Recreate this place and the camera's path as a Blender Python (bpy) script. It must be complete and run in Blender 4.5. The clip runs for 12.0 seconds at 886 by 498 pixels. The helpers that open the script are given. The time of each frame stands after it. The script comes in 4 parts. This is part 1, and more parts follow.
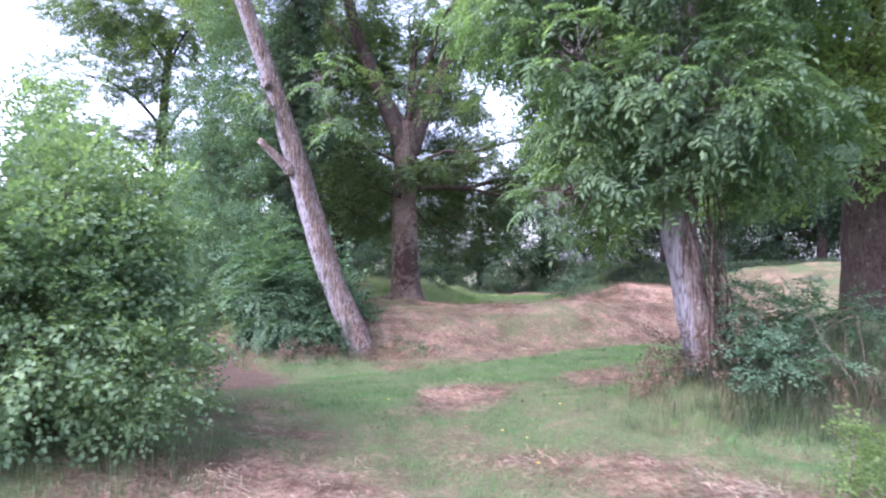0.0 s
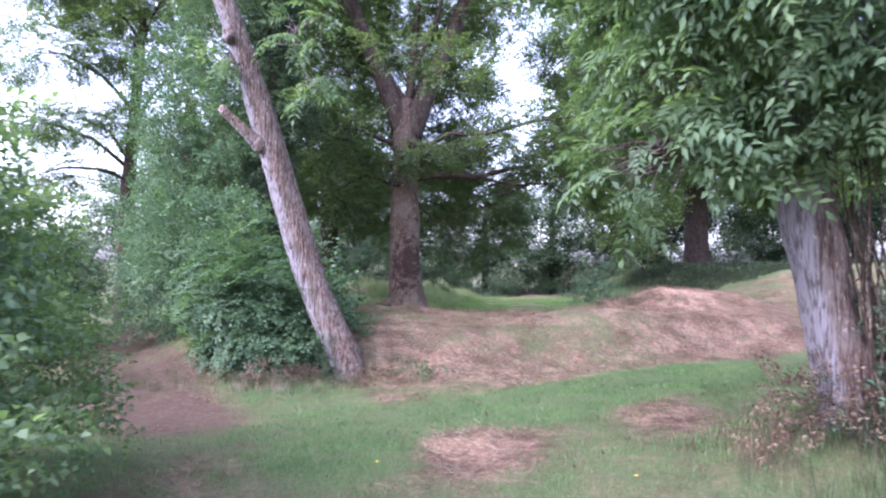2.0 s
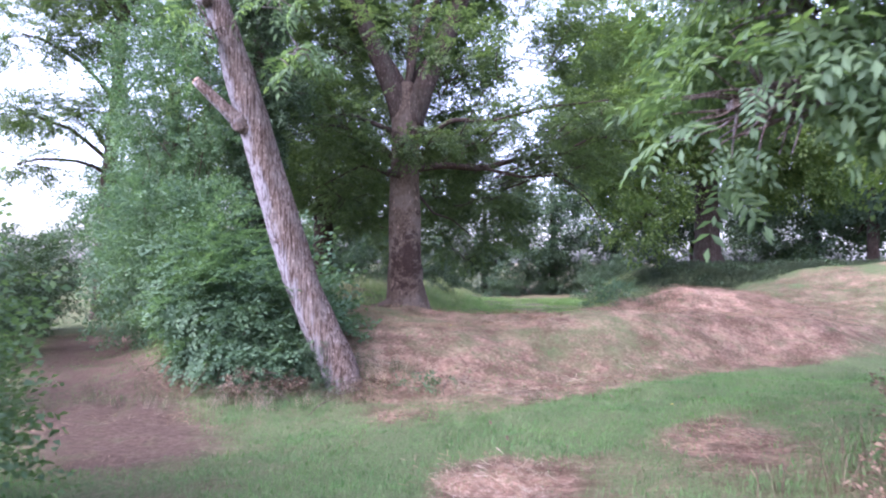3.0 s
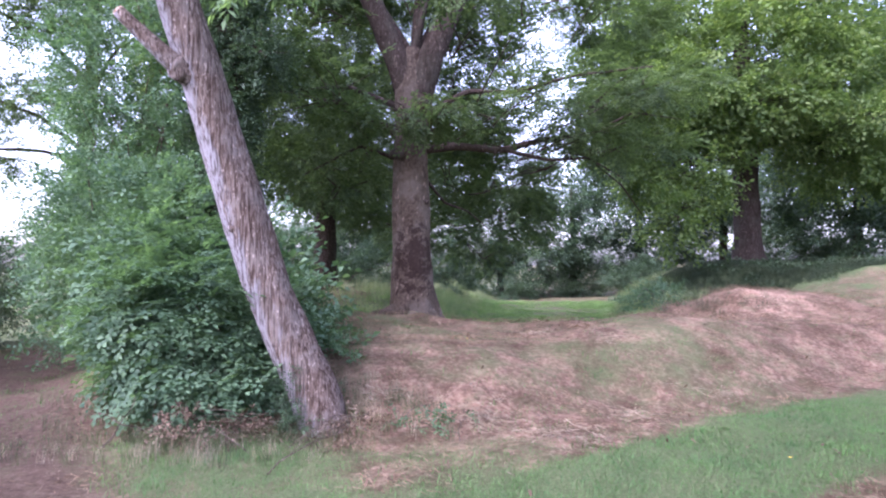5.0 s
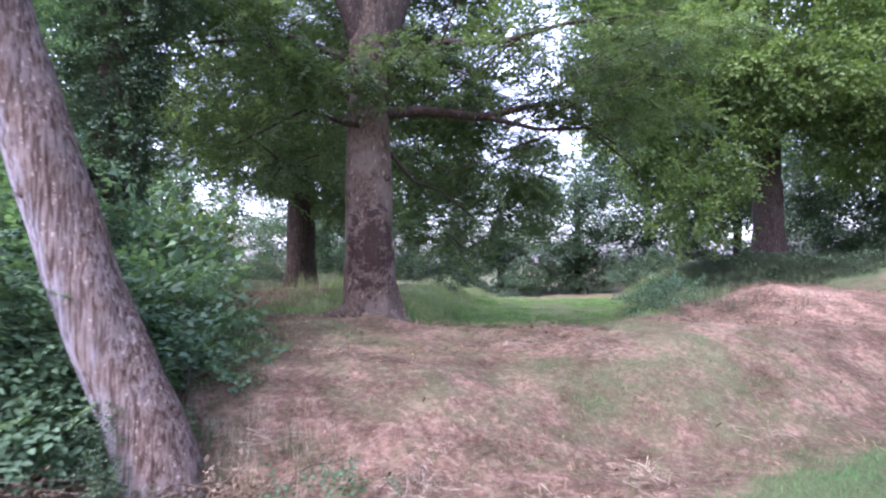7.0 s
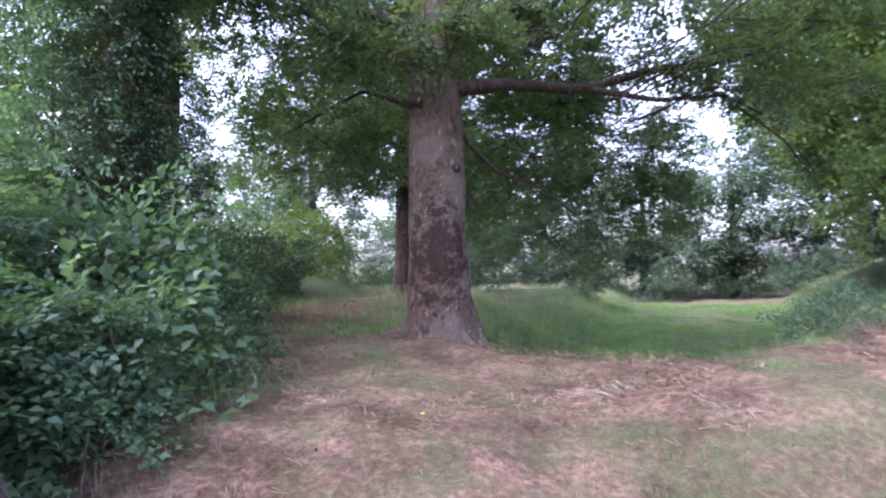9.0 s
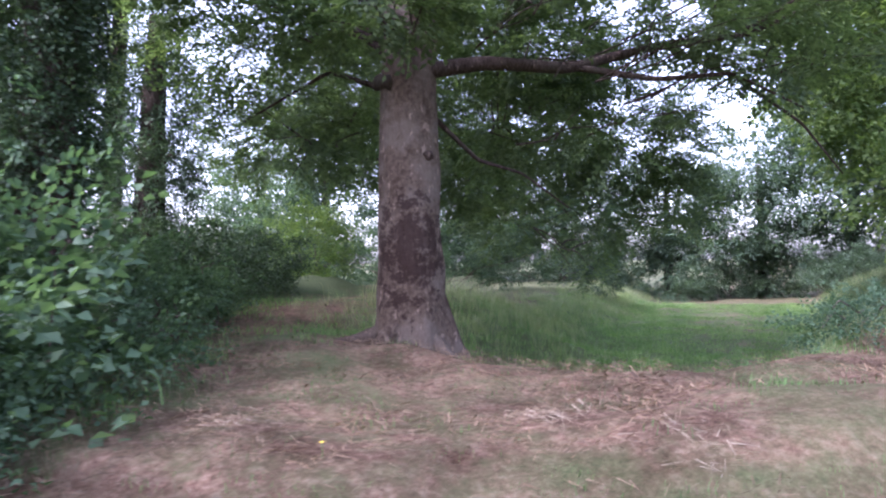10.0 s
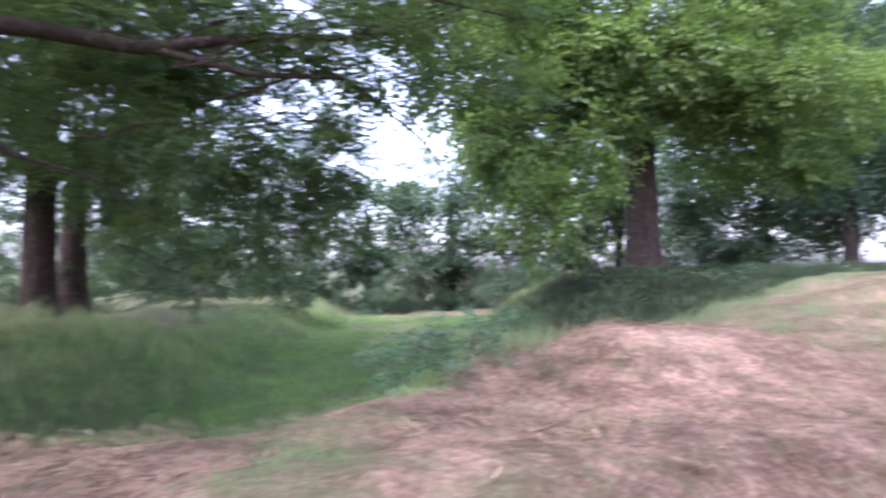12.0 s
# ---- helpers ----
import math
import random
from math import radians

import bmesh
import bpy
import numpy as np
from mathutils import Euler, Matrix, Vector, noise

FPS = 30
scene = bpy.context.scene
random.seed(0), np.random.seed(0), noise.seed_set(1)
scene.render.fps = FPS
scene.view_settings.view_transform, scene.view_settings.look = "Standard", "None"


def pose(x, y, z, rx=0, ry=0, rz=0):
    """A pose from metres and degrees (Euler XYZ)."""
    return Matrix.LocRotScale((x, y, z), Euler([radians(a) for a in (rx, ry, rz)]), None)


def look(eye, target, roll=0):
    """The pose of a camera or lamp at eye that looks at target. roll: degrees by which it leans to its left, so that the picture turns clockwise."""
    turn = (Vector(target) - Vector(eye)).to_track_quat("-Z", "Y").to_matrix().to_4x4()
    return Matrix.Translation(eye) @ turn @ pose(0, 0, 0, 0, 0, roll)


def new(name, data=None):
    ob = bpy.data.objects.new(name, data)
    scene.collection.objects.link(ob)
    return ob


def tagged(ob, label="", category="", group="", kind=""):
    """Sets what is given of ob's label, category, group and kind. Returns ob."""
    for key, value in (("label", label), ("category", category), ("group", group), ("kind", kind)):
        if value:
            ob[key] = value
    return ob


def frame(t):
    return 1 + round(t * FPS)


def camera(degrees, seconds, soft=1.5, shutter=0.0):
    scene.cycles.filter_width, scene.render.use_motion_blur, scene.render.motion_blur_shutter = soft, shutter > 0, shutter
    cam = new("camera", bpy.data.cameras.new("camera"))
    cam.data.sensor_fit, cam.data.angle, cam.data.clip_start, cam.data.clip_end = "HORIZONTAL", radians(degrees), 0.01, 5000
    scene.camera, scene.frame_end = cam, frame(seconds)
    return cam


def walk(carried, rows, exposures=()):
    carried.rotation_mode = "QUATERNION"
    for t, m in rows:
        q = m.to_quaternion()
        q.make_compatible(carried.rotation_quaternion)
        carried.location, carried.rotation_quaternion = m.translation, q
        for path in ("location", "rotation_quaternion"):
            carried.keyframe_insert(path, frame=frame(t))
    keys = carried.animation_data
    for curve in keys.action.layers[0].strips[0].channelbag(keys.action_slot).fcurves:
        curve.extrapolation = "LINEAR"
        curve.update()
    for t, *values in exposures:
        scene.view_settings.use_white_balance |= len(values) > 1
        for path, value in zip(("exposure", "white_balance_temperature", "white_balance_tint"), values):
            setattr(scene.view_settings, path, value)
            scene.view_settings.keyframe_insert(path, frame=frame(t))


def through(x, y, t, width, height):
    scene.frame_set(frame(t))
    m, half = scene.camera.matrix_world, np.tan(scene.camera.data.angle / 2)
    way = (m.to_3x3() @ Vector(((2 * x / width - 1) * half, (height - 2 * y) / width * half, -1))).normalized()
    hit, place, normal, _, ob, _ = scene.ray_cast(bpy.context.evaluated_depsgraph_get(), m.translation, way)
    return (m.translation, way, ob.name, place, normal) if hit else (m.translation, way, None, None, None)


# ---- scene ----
cam = camera(66.9, 12.0, soft=2.1, shutter=0.5)
METRES, EYE, TILT, LEAN, TURN = 12.5, 1.65, 1.0, 0.0, 0.0
ROWS = [
    (0.0, 0.0, 0.0, 0.0, 0.0, 0.0, 0.0),
    (0.5, -0.0042, 0.0483, -0.0021, 0.09, -0.01, 0.1),
    (1.0, -0.0044, 0.0957, -0.003, 0.23, 0.03, 0.17),
    (1.5, -0.0041, 0.1423, -0.004, 0.37, 0.05, 0.04),
    (2.0, -0.0074, 0.1874, -0.0053, 0.17, 0.1, -0.1),
    (2.5, -0.0126, 0.2339, -0.0074, -0.06, 0.1, -0.09),
    (3.0, -0.0194, 0.2801, -0.0106, -0.18, 0.09, -0.09),
    (5.0, -0.019, 0.4504, -0.02, 0.99, 0.35, 0.36),
    (5.5, -0.0104, 0.4907, -0.0243, 1.78, 0.17, 0.44),
    (6.0, 0.0017, 0.5335, -0.0272, 1.68, 0.08, 0.49),
    (6.5, 0.0134, 0.577, -0.0283, 1.46, 0.03, 0.33),
    (8.5, 0.0596, 0.7353, -0.0271, 8.75, 0.24, 0.86),
    (9.0, 0.0751, 0.7669, -0.0252, 14.13, 0.26, 1.09),
    (9.5, 0.0899, 0.8017, -0.0279, 16.19, 0.04, 1.12),
    (10.0, 0.1056, 0.8323, -0.0279, 16.56, 0.16, 1.13),
    (10.5, 0.1265, 0.8613, -0.0228, 16.65, 0.19, 1.2),
    (11.0, 0.1482, 0.8916, -0.0239, 16.09, 0.14, 1.18),
    (11.5, 0.1725, 0.9155, -0.0221, 6.14, 0.38, 0.76),
    (12.0, 0.2035, 0.9336, -0.0194, -6.4, 0.69, 0.5),
]
walk(cam, [(t, pose(0, 0, EYE, TILT, LEAN, TURN) @ pose(METRES * x, METRES * y, METRES * z, 90 + pitch, roll, yaw)) for t, x, y, z, yaw, pitch, roll in ROWS],
     ((0.0, 2.68, 5520, 35), (3.0, 2.66, 5500, 36), (5.5, 2.64, 5500, 38), (6.7, 2.74, 5500, 38), (8.4, 2.9, 5500, 38), (9.5, 2.77, 5510, 37), (11.0, 2.7, 5550, 35), (12.0, 2.94, 5570, 33)))

# ---- light ----
SUN_EL, SUN_AZ = radians(45), radians(232)
world = bpy.data.worlds.new("overcast_sky")
scene.world = world
world.use_nodes = True
wn, wl = world.node_tree.nodes, world.node_tree.links
sky = wn.new("ShaderNodeTexSky")
sky.sky_type, sky.sun_disc = "NISHITA", False
sky.sun_elevation, sky.sun_rotation = SUN_EL, SUN_AZ
sky.dust_density, sky.air_density = 3.0, 1.0
pale = wn.new("ShaderNodeHueSaturation")
pale.inputs["Saturation"].default_value = 0.55
wl.new(sky.outputs[0], pale.inputs["Color"])
wl.new(pale.outputs[0], wn["Background"].inputs["Color"])
wn["Background"].inputs["Strength"].default_value = 0.15
sun = new("sun", bpy.data.lights.new("sun", "SUN"))
sun.data.energy, sun.data.angle, sun.data.color = 0.6, radians(50), (1.0, 0.97, 0.93)
sun.matrix_world = look((0, 0, 40), (40 * math.sin(SUN_AZ + math.pi) / math.tan(SUN_EL), 40 * math.cos(SUN_AZ + math.pi) / math.tan(SUN_EL), 0))

# ---- materials ----
def material(name):
    m = bpy.data.materials.new(name)
    m.use_nodes = True
    n, l = m.node_tree.nodes, m.node_tree.links
    return m, n, l, n["Principled BSDF"]


def noise_node(n, l, scale, detail=4.0, coord=None, rough=0.6):
    t = n.new("ShaderNodeTexNoise")
    t.inputs["Scale"].default_value, t.inputs["Detail"].default_value, t.inputs["Roughness"].default_value = scale, detail, rough
    if coord is not None:
        l.new(coord, t.inputs["Vector"])
    return t.outputs["Fac"]


def ramp(n, l, fac, stops):
    r = n.new("ShaderNodeValToRGB")
    e = r.color_ramp.elements
    while len(e) < len(stops):
        e.new(0.5)
    for k, (p, c) in zip(e, stops):
        k.position, k.color = p, (*c, 1)
    l.new(fac, r.inputs["Fac"])
    return r.outputs["Color"]


def mixed(n, l, fac, a, b, how="MIX"):
    x = n.new("ShaderNodeMix")
    x.data_type, x.blend_type = "RGBA", how
    for sock, v in ((x.inputs[0], fac), (x.inputs[6], a), (x.inputs[7], b)):
        if isinstance(v, (int, float)):
            sock.default_value = v
        elif isinstance(v, tuple):
            sock.default_value = (*v, 1)
        else:
            l.new(v, sock)
    return x.outputs[2]


def bumped(n, l, b, height, strength, distance):
    k = n.new("ShaderNodeBump")
    k.inputs["Strength"].default_value, k.inputs["Distance"].default_value = strength, distance
    l.new(height, k.inputs["Height"])
    l.new(k.outputs[0], b.inputs["Normal"])


def object_coord(n):
    return n.new("ShaderNodeTexCoord").outputs["Object"]


def leaf_material(name, dark, mid, light, through=0.3, rough=0.62, clump=1.2, swing=0.2):
    """Leaves: each a little different, whole clumps differing too; light shines through."""
    m, n, l, b = material(name)
    each = n.new("ShaderNodeNewGeometry").outputs["Random Per Island"]
    c = ramp(n, l, each, ((0.0, dark), (0.5, mid), (1.0, light)))
    big = ramp(n, l, noise_node(n, l, clump, 2, object_coord(n)), ((0.32, (0.95 - swing, 1 - swing, 1.02 - swing)), (0.68, (0.97 + swing, 0.95 + swing, 0.85 + swing))))
    c = mixed(n, l, 1.0, c, big, "MULTIPLY")
    l.new(c, b.inputs["Base Color"])
    b.inputs["Roughness"].default_value = rough
    b.inputs["Specular IOR Level"].default_value = 0.28
    t = n.new("ShaderNodeBsdfTranslucent")
    l.new(mixed(n, l, 1.0, c, (1.15, 1.25, 0.55), "MULTIPLY"), t.inputs["Color"])
    s = n.new("ShaderNodeMixShader")
    s.inputs[0].default_value = through
    l.new(b.outputs[0], s.inputs[1])
    l.new(t.outputs[0], s.inputs[2])
    l.new(s.outputs[0], n["Material Output"].inputs["Surface"])
    return m


def bark_material(name, dark, mid, light, blotch, scale=1.0, stretch=0.22, depth=0.02, scar=None, ridged=1.0, lit_lichen=None):
    """Ridged bark with lichen flecks and moss blotches; scar: middle and half-sizes of a dark rough patch; last colour:
    pale lichen with light from the left painted in, on -x faces.
    """
    m, n, l, b = material(name)
    co = object_coord(n)
    mp = n.new("ShaderNodeMapping")
    mp.inputs["Scale"].default_value = (1, 1, stretch)
    l.new(co, mp.inputs["Vector"])
    fine = noise_node(n, l, 46 * scale, 8, mp.outputs[0], 0.78)
    c = ramp(n, l, fine, ((0.36, dark), (0.5, mid), (0.62, light)))
    big = noise_node(n, l, 2.6 * scale, 5, co, 0.7)
    edge = ramp(n, l, big, ((0.48, (0, 0, 0)), (0.58, (1, 1, 1))))
    c = mixed(n, l, edge, c, mixed(n, l, 0.45, blotch, c))
    chip = n.new("ShaderNodeMapping")
    chip.inputs["Scale"].default_value = (1, 1, 0.45)
    l.new(co, chip.inputs["Vector"])
    fleck = ramp(n, l, noise_node(n, l, 30 * scale, 3, chip.outputs[0], 0.6), ((0.61, (0, 0, 0)), (0.66, (0.9, 0.9, 0.9))))
    c = mixed(n, l, fleck, c, tuple(min(0.6, 1.7 * v) for v in light))
    pit = ramp(n, l, noise_node(n, l, 7 * scale, 4, mp.outputs[0], 0.65), ((0.33, (0.55, 0.5, 0.47)), (0.45, (1, 1, 1))))
    c = mixed(n, l, 1.0, c, pit, "MULTIPLY")
    # faces turned to -x go paler: lichen, and side light put into the colour
    if lit_lichen:
        apart = n.new("ShaderNodeSeparateXYZ")
        l.new(n.new("ShaderNodeNewGeometry").outputs["Normal"], apart.inputs[0])
        lit_crust = n.new("ShaderNodeMath")
        lit_crust.operation = "MULTIPLY_ADD"
        l.new(noise_node(n, l, 9.0, 7, mp.outputs[0], 0.75), lit_crust.inputs[0])
        lit_crust.inputs[1].default_value = 2.2
        half = n.new("ShaderNodeMath")
        half.operation = "MULTIPLY_ADD"
        l.new(apart.outputs["X"], half.inputs[0])
        half.inputs[1].default_value, half.inputs[2].default_value = 0.7, 0.0
        l.new(half.outputs[0], lit_crust.inputs[2])
        grey = ramp(n, l, lit_crust.outputs[0], ((0.72, (0.8, 0.8, 0.8)), (1.0, (0.0, 0.0, 0.0))))
        c = mixed(n, l, grey, c, lit_lichen)
    if scar:
        away = n.new("ShaderNodeVectorMath")
        away.operation = "SUBTRACT"
        l.new(co, away.inputs[0])
        away.inputs[1].default_value = scar[0]
        grow = n.new("ShaderNodeVectorMath")
        grow.operation = "DIVIDE"
        l.new(away.outputs[0], grow.inputs[0])
        grow.inputs[1].default_value = scar[1]
        far = n.new("ShaderNodeVectorMath")
        far.operation = "LENGTH"
        l.new(grow.outputs[0], far.inputs[0])
        both = n.new("ShaderNodeMath")
        both.operation = "MULTIPLY_ADD"
        l.new(noise_node(n, l, 7.5, 8, co, 0.74), both.inputs[0])
        both.inputs[1].default_value = 6.0
        less = n.new("ShaderNodeMath")
        less.operation = "SUBTRACT"
        less.inputs[0].default_value = -2.05
        l.new(far.outputs["Value"], less.inputs[1])
        l.new(less.outputs[0], both.inputs[2])
        rot = ramp(n, l, both.outputs[0], ((0.0, (0, 0, 0)), (0.3, (1, 1, 1))))
        c = mixed(n, l, rot, c, mixed(n, l, 0.2, (0.024, 0.013, 0.011), c))
    l.new(c, b.inputs["Base Color"])
    b.inputs["Roughness"].default_value = 0.9
    b.inputs["Specular IOR Level"].default_value = 0.15
    ridge = n.new("ShaderNodeMapping")
    ridge.inputs["Scale"].default_value = (1, 1, 0.4 * stretch)
    l.new(co, ridge.inputs["Vector"])
    deep = noise_node(n, l, 38 * scale, 4, ridge.outputs[0], 0.6)
    l.new(mixed(n, l, ridged, c, ramp(n, l, deep, ((0.4, (0.26, 0.2, 0.17)), (0.52, (1, 1, 1)))), "MULTIPLY"), b.inputs["Base Color"])
    tall = n.new("ShaderNodeMath")
    l.new(fine, tall.inputs[0])
    l.new(deep, tall.inputs[1])
    bumped(n, l, b, tall.outputs[0], 1.0, depth)
    return m


LEAF_HAWTHORN = leaf_material("hawthorn_leaves", (0.1, 0.16, 0.088), (0.15, 0.228, 0.125), (0.215, 0.3, 0.172), 0.5)
LEAF_ASH = leaf_material("ash_leaves", (0.084, 0.134, 0.082), (0.125, 0.194, 0.114), (0.18, 0.264, 0.146), 0.55)
LEAF_BEECH = leaf_material("beech_leaves", (0.068, 0.1, 0.055), (0.102, 0.15, 0.079), (0.148, 0.2, 0.104), 0.56)
LEAF_LIME = leaf_material("maple_leaves", (0.098, 0.15, 0.056), (0.142, 0.212, 0.078), (0.2, 0.262, 0.1), 0.55)
LEAF_IVY = leaf_material("ivy_leaves", (0.034, 0.06, 0.035), (0.058, 0.095, 0.054), (0.09, 0.138, 0.078), 0.28, 0.5)
LEAF_BRAMBLE = leaf_material("bramble_leaves", (0.062, 0.112, 0.068), (0.095, 0.165, 0.098), (0.145, 0.225, 0.14), 0.4, 0.6)
LEAF_FAR = leaf_material("far_leaves", (0.05, 0.084, 0.06), (0.08, 0.128, 0.088), (0.122, 0.178, 0.12), 0.48, 0.55, 0.4)
GRASS_SHORT = leaf_material("mown_grass", (0.052, 0.12, 0.04), (0.09, 0.188, 0.062), (0.145, 0.245, 0.094), 0.3, 0.6)
GRASS_LUSH = leaf_material("lush_grass", (0.1, 0.19, 0.065), (0.165, 0.285, 0.1), (0.25, 0.36, 0.16), 0.4, 0.6)
# near-black copy of the rank grass: shade put into the blade colour
GRASS_SHADE = leaf_material("shade_coloured_grass", (0.02, 0.034, 0.017), (0.036, 0.056, 0.027), (0.068, 0.082, 0.045), 0.25, 0.6)
GRASS_TALL = leaf_material("tall_grass", (0.14, 0.2, 0.095), (0.22, 0.29, 0.145), (0.38, 0.39, 0.26), 0.4, 0.6)
GRASS_RANK = leaf_material("rank_grass", (0.042, 0.072, 0.032), (0.07, 0.11, 0.047), (0.15, 0.155, 0.09), 0.3, 0.6)
STRAW = leaf_material("dry_cut_grass", (0.1, 0.068, 0.045), (0.185, 0.121, 0.083), (0.272, 0.2, 0.145), 0.15, 0.7, 2.6, 0.42)
STRAW_PALE = leaf_material("bleached_straw", (0.22, 0.17, 0.125), (0.33, 0.265, 0.205), (0.45, 0.38, 0.31), 0.15, 0.7, 2.6, 0.3)
LEAF_DEAD = leaf_material("dead_leaves", (0.06, 0.038, 0.026), (0.12, 0.078, 0.054), (0.22, 0.16, 0.115), 0.1, 0.7)
# the last colour pales the left side, as lichen and as painted light
BARK_PALE = bark_material("pale_grey_bark", (0.07, 0.046, 0.035), (0.165, 0.122, 0.1), (0.27, 0.222, 0.2), (0.25, 0.215, 0.2), 1.3, 0.14, 0.03, None, 0.85, lit_lichen=(0.31, 0.3, 0.325))
BARK_BEECH = bark_material("brown_beech_bark", (0.055, 0.039, 0.029), (0.092, 0.067, 0.049), (0.138, 0.106, 0.082), (0.16, 0.134, 0.11), 0.6, 0.7, 0.012, ((0.06, -0.3, 1.05), (0.42, 0.5, 0.55)), 0.15)
BARK_DARK = bark_material("dark_bark", (0.025, 0.018, 0.014), (0.055, 0.039, 0.031), (0.092, 0.069, 0.057), (0.072, 0.063, 0.048), 0.8, 0.35, 0.012, None, 0.35)
TWIG = bark_material("twig_bark", (0.06, 0.047, 0.037), (0.12, 0.095, 0.075), (0.2, 0.17, 0.14), (0.14, 0.12, 0.08), 2.0, 0.5, 0.004)
CUTWOOD = bark_material("sawn_wood", (0.3, 0.2, 0.15), (0.45, 0.33, 0.26), (0.55, 0.42, 0.34), (0.4, 0.3, 0.24), 1.0, 1.0, 0.002)


# ---- the lie of the land ----
def lattice(ix, iy, seed):
    h = np.sin(ix * 127.1 + iy * 311.7 + seed * 74.7) * 43758.5453
    return h - np.floor(h)


def value_noise(x, y, size, seed=0):
    x, y = np.asarray(x, float) / size, np.asarray(y, float) / size
    ix, iy = np.floor(x), np.floor(y)
    fx, fy = x - ix, y - iy
    fx, fy = fx * fx * (3 - 2 * fx), fy * fy * (3 - 2 * fy)
    a, b = lattice(ix, iy, seed), lattice(ix + 1, iy, seed)
    c, d = lattice(ix, iy + 1, seed), lattice(ix + 1, iy + 1, seed)
    return (a + (b - a) * fx) * (1 - fy) + (c + (d - c) * fx) * fy - 0.5


def step(a, b, v):
    s = np.clip((v - a) / (b - a), 0, 1)
    return s * s * (3 - 2 * s)


def hill(x, y, cx, cy, sx, sy, turn=0.0):
    c, s = math.cos(radians(turn)), math.sin(radians(turn))
    u, v = (x - cx) * c + (y - cy) * s, -(x - cx) * s + (y - cy) * c
    return np.exp(-(u / sx) ** 2 - (v / sy) ** 2)


def ditch_x(y):
    """The middle line of the ditch that runs away between the banks."""
    return 1.9 + (y - 20) * 0.1


def bank_x(y):
    """The foot line of the overgrown bank on the ditch's far side."""
    return 2.2 + (y - 20) * 0.25


def height(x, y):
    x, y = np.asarray(x, float), np.asarray(y, float)
    z = 0.0 * x
    # low bank with the leaning tree and the beech
    front = 11.4 + 0.45 * np.clip(x, 0, 9) + 0.12 * np.sin(1.7 * x)
    bank = step(-4.7, -2.8, x + 0.4 * np.clip(y - 12, 0, 9))
    plateau = 0.62 * step(front - 0.1, front + 1.9, y) + 0.25 * step(14, 21, y)
    plateau = plateau - 0.4 * step(20, 27, y) * step(-7, -5, x)
    z = z + plateau * bank * (1 - 0.4 * step(2.5, 4.5, x) * step(15.0, 16.5, y))
    # ditch
    w, v = x - ditch_x(y), x - bank_x(y)
    brow = 15.8 - 0.35 * np.exp(-((x - 1.3) / 1.3) ** 2)
    cut = step(brow, brow + 3.1, y) * step(-5.0, -1.7, w) * (1 - step(0.5, 2.0, v))
    z = z * (1 - cut) + cut * (-0.42)
    # overgrown bank beyond the ditch
    far = step(0.9, 4.6, v) * step(22.4, 25.4, y)
    z = z * (1 - far) + far * (1.35 - 0.1 * np.clip((y - 34) / 10, 0, 6))
    # mown mounds and the rising plateau
    z = z + (1 - far) * (0.5 * hill(x, y, 5.7, 18.4, 1.9, 1.35, 12) + 0.2 * hill(x, y, 4.7, 17.6, 0.8, 0.8))
    z = z + (1 - far) * ((1 - cut) * (1 - step(20.5, 23.5, y) * (1 - step(4.0, 6.0, v))) * (0.85 * step(7.5, 13.5, x + 0.25 * (y - 18)) * step(13.5, 19.5, y) + 0.3 * step(6.0, 8.5, x) * step(19, 22, y)))
    z = z + 0.12 * hill(x, y, 2.6, 14.6, 1.5, 0.7, 10)
    # bank on which the ash and its neighbour stand
    z = z + 0.95 * hill(x, y, 5.2, 8.5, 2.6, 1.15, 32) + 0.2 * hill(x, y, 2.7, 7.3, 0.7, 0.7)
    z = z + 0.35 * hill(x, y, -4.2, 5.2, 2.2, 2.0)
    # crest of the ditch side behind the beech
    z = z + 0.3 * hill(x, y, -1.7, 22.0, 1.2, 3.4)
    # grassy hump on the skyline
    z = z + 0.35 * hill(x, y, -6.4, 25.6, 1.6, 2.0)
    # root plate round the beech
    z = z + 0.12 * hill(x, y, -0.95, 16.9, 1.2, 1.2)
    near = (np.abs(x) < 25) & (y < 60)
    z = z + near * (0.12 * value_noise(x, y, 1.7, 3) + (0.06 + 0.05 * step(11, 12, y)) * value_noise(x, y, 0.7, 5) + 0.045 * value_noise(x, y, 0.26, 7))
    return z


def ground_at(x, y):
    return float(height(x, y))


def along(x, y, pts, width):
    """How much of a band of that half-width along a line of points covers x, y."""
    best = np.full(np.shape(x), 1e9)
    for (ax, ay), (bx, by) in zip(pts, pts[1:]):
        t = np.clip(((x - ax) * (bx - ax) + (y - ay) * (by - ay)) / ((bx - ax) ** 2 + (by - ay) ** 2), 0, 1)
        best = np.minimum(best, np.hypot(x - ax - t * (bx - ax), y - ay - t * (by - ay)))
    return 1 - step(width * 0.6, width * 1.3, best)


GREEN_STRIP = ((-0.8, 8.0), (0.3, 9.4), (1.7, 10.7), (3.3, 11.8), (5.2, 13.0), (7.5, 13.8))
DIRT_PATH = ((-2.9, 9.3), (-3.7, 10.5), (-4.7, 12.2), (-5.9, 14.4), (-7.4, 17.5))
UNDERGROWTH_EDGE = ((-2.1, 12.0), (-2.2, 13.6), (-2.9, 15.0), (-4.4, 17.2), (-5.8, 20.0), (-7.2, 24.0))


